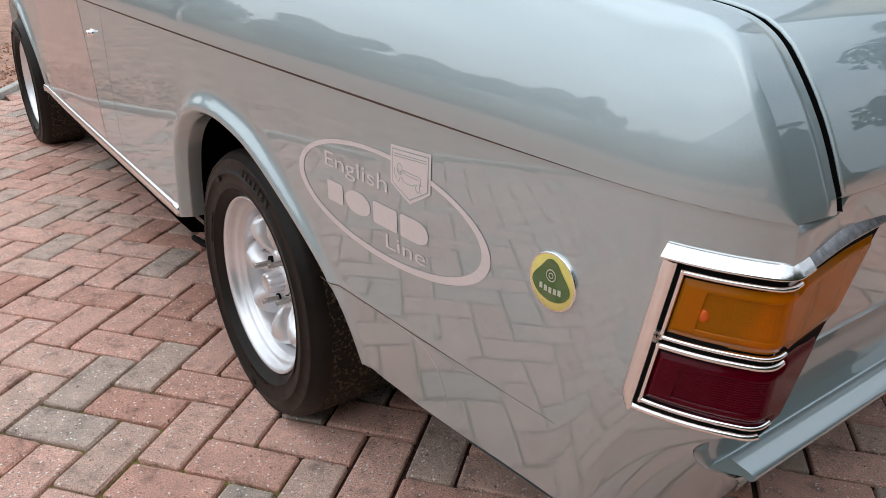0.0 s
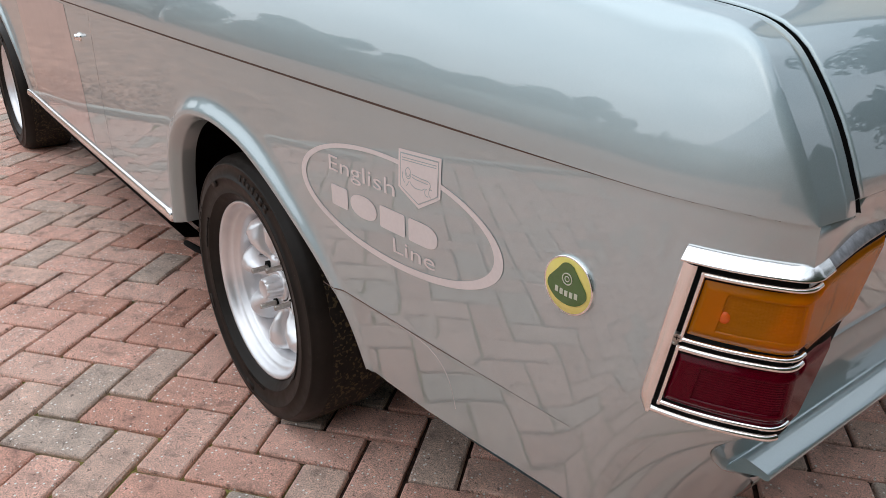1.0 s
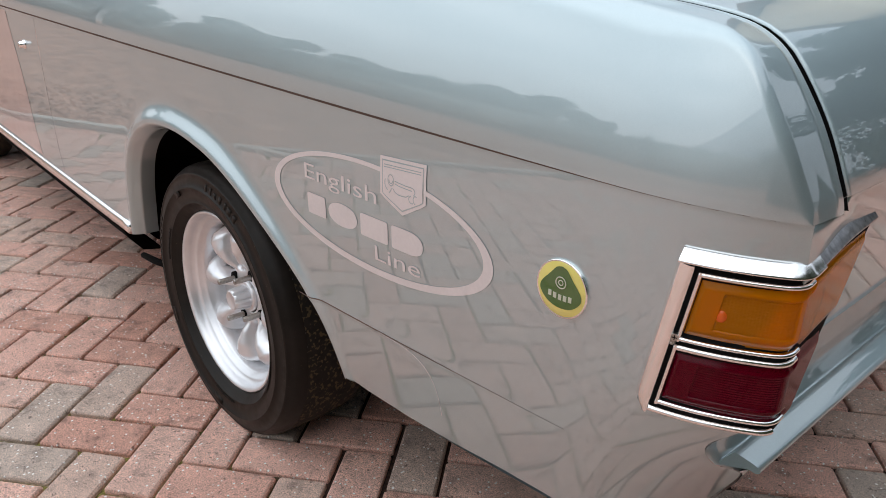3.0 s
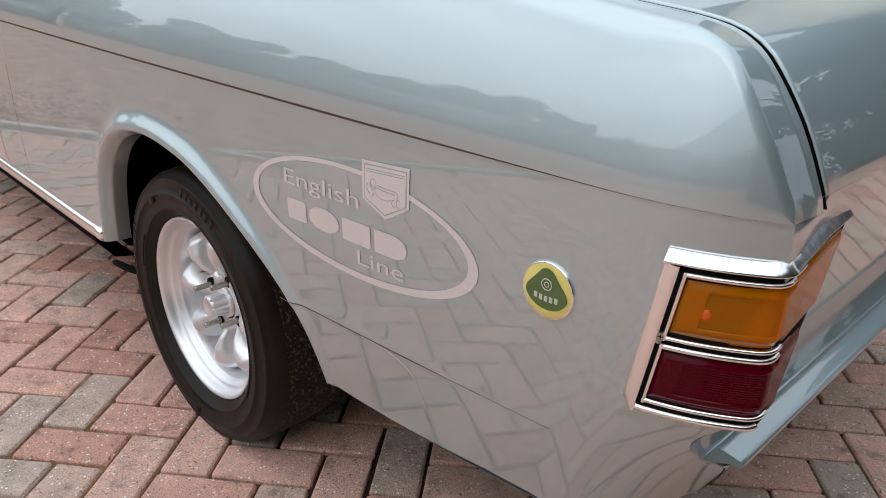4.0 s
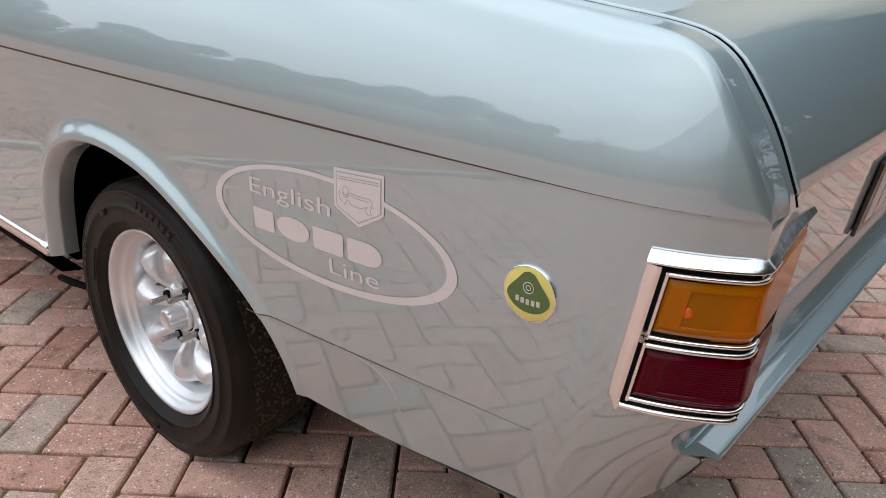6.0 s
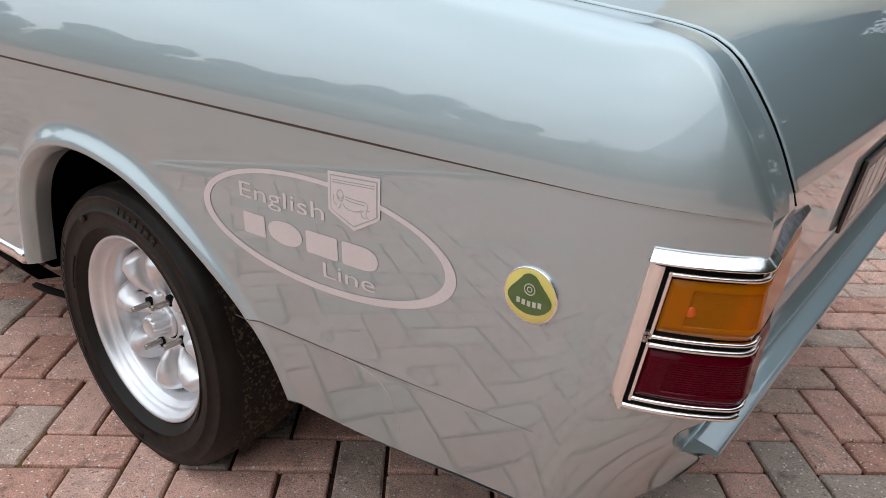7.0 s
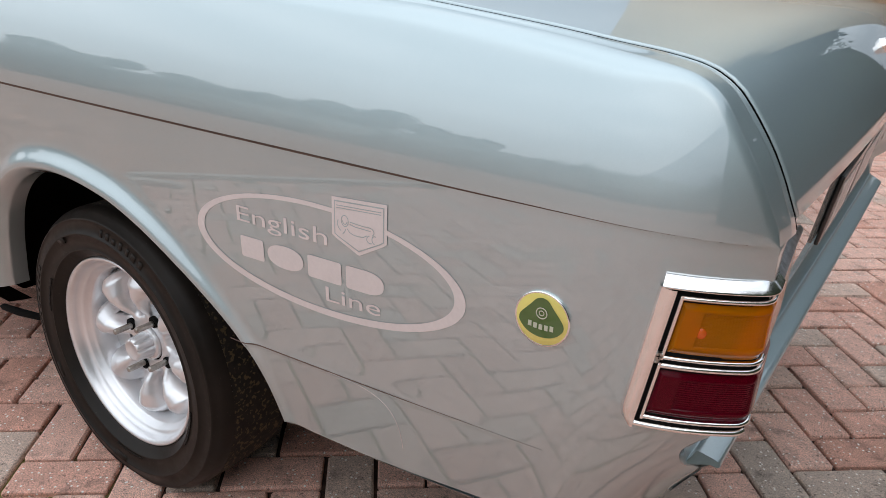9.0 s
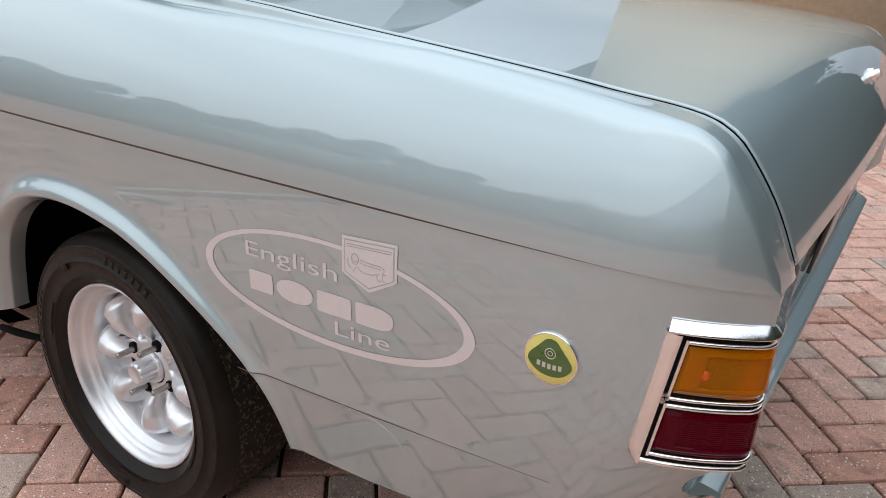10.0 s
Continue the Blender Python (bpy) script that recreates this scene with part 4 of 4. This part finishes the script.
    return car, quarter


# ---- the drive ----
PITCH, LAY = 0.1015, radians(39.3)
BLOCK_O = (0.235, 0.085)


def lay(i, j):
    """Where a corner of the herringbone lattice lies."""
    # the courses open up a little under the car
    w = smooth((i - 8.0) / 6.0)
    i, j = i + 0.47 * w, j + 0.22 * w
    x, y = i * PITCH - BLOCK_O[0], j * PITCH - BLOCK_O[1]
    return math.cos(LAY) * x - math.sin(LAY) * y, math.sin(LAY) * x + math.cos(LAY) * y


def drive_edge(x):
    """The drive's border towards the gravel runs slantwise past the car's nose, then turns away."""
    return -2.04 - 0.55 * x if x < -1.7 else max(-4.6, -1.105 - 2.0 * (x + 1.7))


def block_verts(rnd, l=0.1948, w=0.0938):
    """A chamfered block round its own centre, its top at 0."""
    v, f = [], []
    hl, hw = l / 2, w / 2
    jit = lambda k: rnd.uniform(-k, k)
    k = 0.004
    ring = [(-hl + k, -hw), (hl - k, -hw), (hl, -hw + k), (hl, hw - k), (hl - k, hw), (-hl + k, hw), (-hl, hw - k), (-hl, -hw + k)]
    c = 0.0048
    n = len(ring)
    for inset, z in ((0.0, -0.045), (0.0, -0.0055), (c * 0.35, -0.0020), (c, 0.0)):
        for x, y in ring:
            v.append((x - math.copysign(inset, x) + jit(0.0011), y - math.copysign(inset, y) + jit(0.0011), z + (jit(0.0007) if z else 0)))
    for k in range(3):
        for q in range(n):
            a, b = k * n + q, k * n + (q + 1) % n
            f.append((a, b, b + n, a + n))
    f.append(tuple(range(3 * n, 4 * n)))
    return v, f


def build_ground():
    rnd = random.Random(11)
    tagged(part("ground", sheet([[(x, y, -0.020) for y in (-600, -6, 8, 600)] for x in (-600, -8, 8, 600)]), GRAVEL), "reddish gravel ground beyond the drive", "ground", kind="structure")
    tagged(part("paving_bed", sheet([[(x, max(y, drive_edge(x) + 0.02 + 0.002 * k), -0.0125 + lift * (0.0030 if x < -0.5 else 0.0)) for k, (y, lift) in enumerate(((-4.6, 1), (-0.30, 1), (-0.12, 1), (0.0, 0), (6.47, 0)))] for x in (-5.0, -3.7, -2.6, -1.7, -0.83, -0.45, 0.05, 3.75)]), SAND), "dark jointing sand with moss under the paving", "paving", kind="structure")
    paving = tagged(new("pavement"), "herringbone block paving in salmon red and grey", "paving", kind="structure")
    meshes = []
    for k in range(9):
        v, f = block_verts(rnd)
        me = bpy.data.meshes.new("paving_block")
        me.from_pydata(v, [], f)
        me.materials.append(BLOCK)
        meshes.append(me)
    spots = []
    for n in range(-90, 90):
        for m in range(-30, 31):
            for kind in (0, 1):
                i, j = (n + 4 * m, n) if kind == 0 else (2 + n + 4 * m, -1 + n)
                ci, cj = (i + 1, j + 0.5) if kind == 0 else (i + 0.5, j + 1)
                x, y = lay(ci, cj)
                if -5.0 < x < 3.75 and drive_edge(x) - 0.07 < y < 6.5:
                    p, q = lay(ci + 0.5, cj), lay(ci - 0.5, cj)
                    spots.append((x, y, LAY + (0 if kind == 0 else math.pi / 2), kind, math.dist(p, q) / PITCH))
    V, F = [], []
    singles = 0
    for x, y, a, kind, open_up in spots:
        near = (-2.3 < x < 0.9 and -0.62 < y < 0.22) or (0.9 < x < 1.95 and -0.1 < y < 2.0)
        hgt, tx, ty, da = rnd.uniform(-0.0012, 0.0010), rnd.gauss(0, 0.35), rnd.gauss(0, 0.35), rnd.gauss(0, 0.35)
        m = pose(x + rnd.gauss(0, 0.0007), y + rnd.gauss(0, 0.0007), hgt, tx, ty, math.degrees(a) + da + 180 * rnd.randint(0, 1))
        m = m @ Matrix.Diagonal((open_up, 1, 1, 1) if kind == 0 else (1, open_up, 1, 1))
        me = meshes[rnd.randrange(9)]
        if near and singles < 300:
            ob = new("paving_block", me)
            ob.parent = paving
            ob.matrix_basis = m
            singles += 1
        else:
            base = len(V)
            # blocks at the border are cut to the edging
            V += [(p.x, max(p.y, drive_edge(p.x) + 0.031), p.z) for p in (m @ v.co for v in me.vertices)]
            F += [tuple(base + k for k in p.vertices) for p in me.polygons]
    rest = bpy.data.meshes.new("paving_field")
    rest.from_pydata(V, [], F)
    rest.materials.append(BLOCK)
    ob = new("paving_field", rest)
    ob.parent = paving
    tagged(ob, kind="stuff")
    return paving



def build_decals(quarter):
    """Vinyl emblem and enamel badge on the quarter panel."""
    H = 0.0007

    def flat(name, outline_rows, mat, parent, h=H, label=""):
        return part(name, sheet([[on_side(x, z, h) for x, z in row] for row in outline_rows]), mat, parent, label)

    cx, cz, a, b, tilt = 0.5527, 0.6096, 0.2245, 0.0761, 0.0152
    ring = []
    for k in range(181):
        t = 2 * math.pi * k / 180
        row = []
        for w in (0, 0.25, 0.5, 0.75, 1):
            u, v = (a - w * 0.0150) * math.cos(t), (b - w * 0.0078) * math.sin(t) + w * 0.0018
            row.append((cx + u * math.cos(tilt) - v * math.sin(tilt), cz + u * math.sin(tilt) + v * math.cos(tilt)))
        ring.append(row)
    emblem = flat("oval_emblem", [r for r in ring], VINYL, quarter, label="pale vinyl oval emblem with shield and bars")

    def word(text, x0, x1, z0, cap, slope):
        """A thin vinyl word laid on the panel, in the built-in font."""
        curve = bpy.data.curves.new("word", "FONT")
        curve.body, curve.size, curve.resolution_u = text, 1.0, 4
        tmp = new("word", curve)
        bpy.context.view_layer.update()
        me = bpy.data.meshes.new_from_object(tmp.evaluated_get(bpy.context.evaluated_depsgraph_get()))
        bpy.data.objects.remove(tmp)
        bm = bmesh.new()
        bm.from_mesh(me)
        xs = [v.co.x for v in bm.verts]
        lo, hi = min(xs), max(xs)
        tall = max(v.co.y for v in bm.verts)
        for v in bm.verts:
            x = x0 + (x1 - x0) * (v.co.x - lo) / (hi - lo)
            v.co = on_side(x, z0 + cap * v.co.y / tall + slope * (x - x0), H)
        return part("emblem_word", bm, VINYL, emblem, "thin pale vinyl word")

    word("English", 0.4125, 0.5750, 0.6310, 0.0215, 0.020)
    word("Line", 0.5680, 0.6565, 0.5562, 0.0205, 0.045)

    def block(x0, x1, z0, z1, power):
        """A plain solid shape: high powers give a square outline, 2 an oval."""
        rows = []
        for k in range(25):
            u = -math.cos(math.pi * k / 24)
            if isinstance(power, tuple):
                p = power[0] if u < 0 else power[1]
            else:
                p = power
            h = max(0.02, 1 - abs(u) ** p) ** (1 / p)
            x = (x0 + x1) / 2 + u * (x1 - x0) / 2
            zc = (z0 + z1) / 2 + 0.03 * (x - 0.54)
            rows.append([(x, zc + w * h * (z1 - z0) / 2) for w in (-1, -0.5, 0, 0.5, 1)])
        flat("emblem_bar", rows, VINYL, emblem)

    # the heavy middle word, as four plain solid shapes
    block(0.4160, 0.4600, 0.5830, 0.6140, 14)
    block(0.4670, 0.5320, 0.5820, 0.6150, 2.2)
    block(0.5395, 0.5960, 0.5830, 0.6140, 14)
    block(0.6035, 0.6625, 0.5830, 0.6140, (14, 2.4))

    # shield: pale outline, dark line, pale field with two bands and plain relief strokes
    sx, sw, z_top, z_low, z_tip = 0.6255, 0.0420, 0.7040, 0.6545, 0.6340

    def shield_rows(inset, n=16):
        rows = []
        for k in range(n + 1):
            u = k / n
            top, low, tip, half = z_top - inset, z_low + inset * 0.45, z_tip + inset * 1.2, sw - inset
            if u < 0.7:
                w0, z = half, top + (low - top) * u / 0.7
            else:
                q = (u - 0.7) / 0.3
                w0, z = half * (1 - q) + 0.0002, low + (tip - low) * q
            rows.append([(sx + w0 * w, z + 0.075 * w0 * w) for w in (-1, -0.5, 0, 0.5, 1)])
        return rows

    flat("shield_backing", shield_rows(0.0), VINYL, emblem, H + 0.0002, "pale shield outline")
    flat("shield_line", shield_rows(0.0040), PAINT, emblem, H + 0.0004)
    flat("shield_field", shield_rows(0.0056), VINYL, emblem, H + 0.0006, "pale shield field")
    for z0, x0, x1 in ((0.6935, 0.5915, 0.6595), (0.6905, 0.5915, 0.6595)):
        flat("shield_mark", [[(x0 + (x1 - x0) * k / 8, z0 + 0.075 * (x0 + (x1 - x0) * k / 8 - sx) + q) for q in (0, 0.0011)] for k in range(9)], PAINT, emblem, H + 0.0008)

    def stroke(pts, w=0.0006):
        rows = []
        for k, (x, z) in enumerate(pts):
            dx, dz = pts[min(k + 1, len(pts) - 1)][0] - pts[max(k - 1, 0)][0], pts[min(k + 1, len(pts) - 1)][1] - pts[max(k - 1, 0)][1]
            d = math.hypot(dx, dz)
            rows.append([(x - dz / d * q, z + dx / d * q) for q in (-w, w)])
        flat("shield_mark", rows, PAINT, emblem, H + 0.0008)

    arc = lambda x, z, rx, rz, a0, a1: [(x + rx * math.cos(radians(a0 + (a1 - a0) * k / 14)), z + rz * math.sin(radians(a0 + (a1 - a0) * k / 14))) for k in range(15)]
    stroke(arc(0.6045, 0.6740, 0.0055, 0.0070, 0, 360))
    stroke(arc(0.6045, 0.6740, 0.0035, 0.0042, 180, 360))
    stroke(arc(0.6015, 0.6690, 0.0085, 0.0090, 150, 250))
    stroke([(0.6120, 0.6745), (0.6200, 0.6740), (0.6320, 0.6735), (0.6430, 0.6740)])
    stroke([(0.6120, 0.6715), (0.6200, 0.6700), (0.6330, 0.6700), (0.6440, 0.6700)])
    stroke(arc(0.6430, 0.6690, 0.0060, 0.0048, 90, -60))
    stroke([(0.6080, 0.6650), (0.6120, 0.6610), (0.6180, 0.6590), (0.6260, 0.6590), (0.6330, 0.6600), (0.6380, 0.6630)])
    stroke([(0.6060, 0.6640), (0.6040, 0.6600), (0.6010, 0.6570)])
    stroke(arc(0.6430, 0.6590, 0.0050, 0.0045, 100, 300))
    stroke(arc(0.6500, 0.6600, 0.0040, 0.0050, 60, 270))

    # round enamel badge
    bx, bz, br = 0.8705, 0.6275, 0.0315
    slope = (side_y(bx + 0.02, bz) - side_y(bx - 0.02, bz)) / 0.04
    rise = (side_y(bx, bz + 0.02) - side_y(bx, bz - 0.02)) / 0.04

    def put(bm):
        for v in bm.verts:
            v.co.y = v.co.y + side_y(bx, bz) + slope * v.co.x + rise * v.co.z
            v.co.x += bx
            v.co.z += bz
        return bm

    badge = part("badge", put(lathe([(br, 0.001), (br, -0.0018), (br - 0.0006, -0.0030), (br - 0.0016, -0.0032), (br - 0.0022, -0.0026), (0, -0.0026)], (0, 0), 64)), CHROME, quarter, "round enamel badge with bright rim, yellow and green")
    part("yellow_field", put(lathe([(br - 0.0020, -0.0026), (br - 0.0026, -0.0031), (br * 0.5, -0.0034), (0, -0.0035)], (0, 0), 64)), YELLOW, badge, "glossy yellow enamel")
    tri = []
    for k in range(97):
        t = 2 * math.pi * k / 96
        # three-cornered field with rounded corners, point upward
        q = abs(math.degrees(math.atan2(math.cos(t), math.sin(t))))
        r = br * spline(q, [0, 15, 30, 45, 60, 75, 90, 102, 112, 135, 160, 180], [0.80, 0.76, 0.67, 0.63, 0.64, 0.70, 0.79, 0.82, 0.79, 0.72, 0.66, 0.645])
        tri.append([(r * w * math.cos(t), -0.0033 - 0.0006, r * w * math.sin(t)) for w in (1, 0.6, 0.3, 0.0)])
    part("green_field", put(sheet(tri)), GREEN, badge, "green enamel field")
    bm = lathe([(0.0066, -0.0041), (0.0066, -0.0044), (0.0054, -0.0044), (0.0054, -0.0041)], (0, 0.0075), 32)
    lathe([(0.0032, -0.0041), (0.0032, -0.0044), (0.0022, -0.0044), (0.0022, -0.0041)], (0.0, 0.0075), 24, bm)
    part("monogram", put(bm), PALE, badge, "plain pale ring mark")
    for k in range(5):
        x = -0.0145 + 0.0062 * k
        part("badge_bar", put(box(bmesh.new(), x, x + 0.0040, -0.0044, -0.0039, -0.0102 - 0.0012 * math.sin(math.pi * k / 4), -0.0042 - 0.0012 * math.sin(math.pi * k / 4))), PALE, badge, shade=False)
    # hairline mark in the paint under the lower fold
    bm = bmesh.new()
    pts = []
    for k in range(41):
        u = k / 40
        x = 0.56 + 0.115 * (1 - (1 - u) ** 2.2)
        z = 0.442 - 0.085 * u ** 2.6
        pts.append(on_side(x, z, 0.0002))
    tube(bm, pts, 0.0003, 6)
    part("paint_hairline", bm, VINYL, quarter, "pale hairline mark in the paint")


# ---- what stands round the drive ----
def leaf_cloud(bm_v, bm_f, rnd, centre, size, count, leaf):
    for _ in range(count):
        while True:
            p = Vector((rnd.uniform(-1, 1), rnd.uniform(-1, 1), rnd.uniform(-1, 1)))
            if 0.35 < p.length < 1:
                break
        q = Vector(centre) + Vector((p.x * size[0], p.y * size[1], p.z * size[2]))
        a = Vector((rnd.gauss(0, 1), rnd.gauss(0, 1), rnd.gauss(0, 1))).normalized()
        b = a.cross(Vector((rnd.gauss(0, 1), rnd.gauss(0, 1), rnd.gauss(0, 1)))).normalized()
        s = leaf * rnd.uniform(0.6, 1.4)
        k = len(bm_v)
        bm_v += [tuple(q - a * s), tuple(q + b * s * 0.5), tuple(q + a * s), tuple(q - b * s * 0.5)]
        bm_f.append((k, k + 1, k + 2, k + 3))


def tree(seed, height, spread, leaf):
    rnd = random.Random(seed)
    root = tagged(new("tree"), "leafy dark green garden tree with grey-brown trunk", "tree", "trees behind the drive")
    bm = bmesh.new()
    tube(bm, [(0, 0, -0.05), (0.03, 0, height * 0.2), (0.0, 0.06, height * 0.5), (0.05, 0.0, height * 0.85)], [0.20, 0.15, 0.10, 0.03], 10)
    tips = []
    for k in range(9):
        a, z = rnd.uniform(0, 6.28), height * rnd.uniform(0.3, 0.75)
        l = spread * rnd.uniform(0.5, 0.95)
        tip = Vector((l * math.cos(a), l * math.sin(a), z + height * rnd.uniform(0.05, 0.25)))
        tube(bm, [(0.02, 0.02, z), tip * 0.5 + Vector((0, 0, z * 0.5 + 0.1)), tip], [0.06, 0.035, 0.012], 6)
        tips.append(tip)
    part("trunk", bm, BARK, root)
    V, F = [], []
    for tip in tips + [Vector((0, 0, height * 0.85)), Vector((0.2, 0.1, height * 0.65))]:
        for _ in range(4):
            o = tip + Vector((rnd.gauss(0, 0.35), rnd.gauss(0, 0.35), rnd.gauss(0, 0.3))) * spread * 0.4
            s = spread * rnd.uniform(0.28, 0.5)
            leaf_cloud(V, F, rnd, o, (s, s, s * 0.8), 300, 0.13)
    me = bpy.data.meshes.new("crown")
    me.from_pydata(V, [], F)
    part("crown", me, leaf, root)
    return root


def hedge(name, x0, x1, y0, y1, h, seed, leaf):
    rnd = random.Random(seed)
    V, F = [], []
    n = int((abs(x1 - x0) + abs(y1 - y0)) * 5)
    for _ in range(n):
        c = (rnd.uniform(x0, x1), rnd.uniform(y0, y1), rnd.uniform(0.15, 1) ** 0.7 * h * rnd.uniform(0.8, 1.0))
        leaf_cloud(V, F, rnd, c, (0.55, 0.55, 0.5), 190, 0.07)
    me = bpy.data.meshes.new(name)
    me.from_pydata(V, [], F)
    ob = new(name, me)
    me.materials.append(leaf)
    root = tagged(ob, "clipped garden hedge out of view, set out for reflections", "hedge", "hedges round the drive")
    bm = bmesh.new()
    box(bm, x0 + 0.2, x1 - 0.2, y0 + 0.15, y1 - 0.15, 0, h * 0.86)
    part("hedge_core", bm, leaf, root)
    return root


def house():
    root = tagged(new("house"), "cream rendered house with brown tiled roof beside the drive", "house")
    x0, x1, y0, y1, h = -2.4, 1.4, 9.0, 15.0, 4.4
    bm = bmesh.new()
    box(bm, x0, x1, y0, y1, -0.05, h)
    part("wall", bm, RENDER, root)
    mid = (x0 + x1) / 2
    bm = bmesh.new()
    vs = [bm.verts.new(p) for p in ((x0, y0, h), (x1, y0, h), (mid, y0, h + 2.6))]
    bm.faces.new(vs)
    part("gable", thick(bm, 0.2), RENDER, root, shade=False)
    for a, b in ((x0 - 0.35, mid), (x1 + 0.35, mid)):
        bm = sheet([[(a, y, h - 0.27), (b, y, h + 2.62)] for y in (y0 - 0.3, y1 + 0.3)])
        part("roof_slope", thick(bm, 0.12), TILE, root, "brown tiled roof slope", shade=False)


def surroundings():
    house()
    rnd = random.Random(8)
    first = tree(3, 4.8, 1.9, LEAF_PALE)
    first.location = (-9.0, -17.5, 0)
    for x, y, s in ((-14.5, -18, 1.15), (-5.6, -18.5, 0.7), (-19.5, -17.0, 1.2), (-24, -14, 1.3), (-28, -9, 1.2)):
        t = copy_thing(first, pose(x, y, 0, 0, 0, rnd.uniform(0, 360)))
        t.scale = (s, s, s * rnd.uniform(0.9, 1.15))
    # unseen dark tree, placed to darken the boot lid's reflection
    dark = tree(5, 5.8, 2.1, LEAF)
    dark.location = (3.3, 10.4, 0)
    hedge("hedge", -24, -3, -15.8, -14.4, 3.4, 1, LEAF_PALE)
    hedge("hedge", -42, -23, -15.4, -14.0, 3.9, 9, LEAF_PALE)
    hedge("hedge", -44, -42.6, -14, 10, 4.2, 12, LEAF_PALE)
    hedge("hedge", -4.6, 12, -16.6, -15.2, 3.9, 7, LEAF_PALE)
    # unseen dark hedges, added to darken the lid and block sky behind the car
    hedge("hedge", 3.9, 5.3, -5.0, 5.0, 4.6, 2, LEAF)
    hedge("hedge", 2.0, 5.2, 7.8, 9.0, 2.6, 5, LEAF)


def edging():
    """Pale concrete edging stones along the slanting border of the drive, and the loose gravel beyond."""
    bm = box(bmesh.new(), 0, 0.91, -0.025, 0.025, -0.1, 0.03, 0.006)
    first = tagged(part("edging_stone", bm, KERBSTONE), "pale concrete edging stone at the drive's border", "kerb", "edging stones", "structure")
    for slope, x0, x1 in ((-0.55, -5.36, -1.75), (-2.0, -1.70, 0.0), (0.0, 0.05, 3.6)):
        turn = math.atan(slope)
        x = x0
        while x < x1:
            m = pose(x, drive_edge(x), 0, 0, 0, math.degrees(turn))
            if x == -5.36:
                first.matrix_basis = m
            else:
                copy_thing(first, m)
            x += 0.915 * math.cos(turn)
    rnd = random.Random(21)
    V, F = [], []
    for _ in range(1500):
        x = rnd.uniform(-6.2, -2.6)
        p = Vector((x, drive_edge(x) - 0.04 - 0.9 * rnd.random() ** 1.6, -0.016))
        r = rnd.uniform(0.008, 0.019)
        q = pose(p.x, p.y, p.z, rnd.uniform(0, 360), rnd.uniform(0, 360), rnd.uniform(0, 360))
        base = len(V)
        V += [tuple(q @ Vector((r * a * rnd.uniform(0.7, 1.2), r * b * rnd.uniform(0.6, 1.0), r * c * rnd.uniform(0.5, 0.9)))) for a, b, c in ((1, 0, 0), (-1, 0, 0), (0, 1, 0), (0, -1, 0), (0, 0, 1), (0, 0, -1))]
        F += [tuple(base + i for i in f) for f in ((0, 2, 4), (2, 1, 4), (1, 3, 4), (3, 0, 4), (2, 0, 5), (1, 2, 5), (3, 1, 5), (0, 3, 5))]
    me = bpy.data.meshes.new("gravel")
    me.from_pydata(V, [], F)
    tagged(part("gravel", me, GRAVEL), "loose reddish gravel stones beside the drive", "gravel", kind="stuff")


car, quarter = build_car()
build_ground()
build_decals(quarter)
edging()
surroundings()
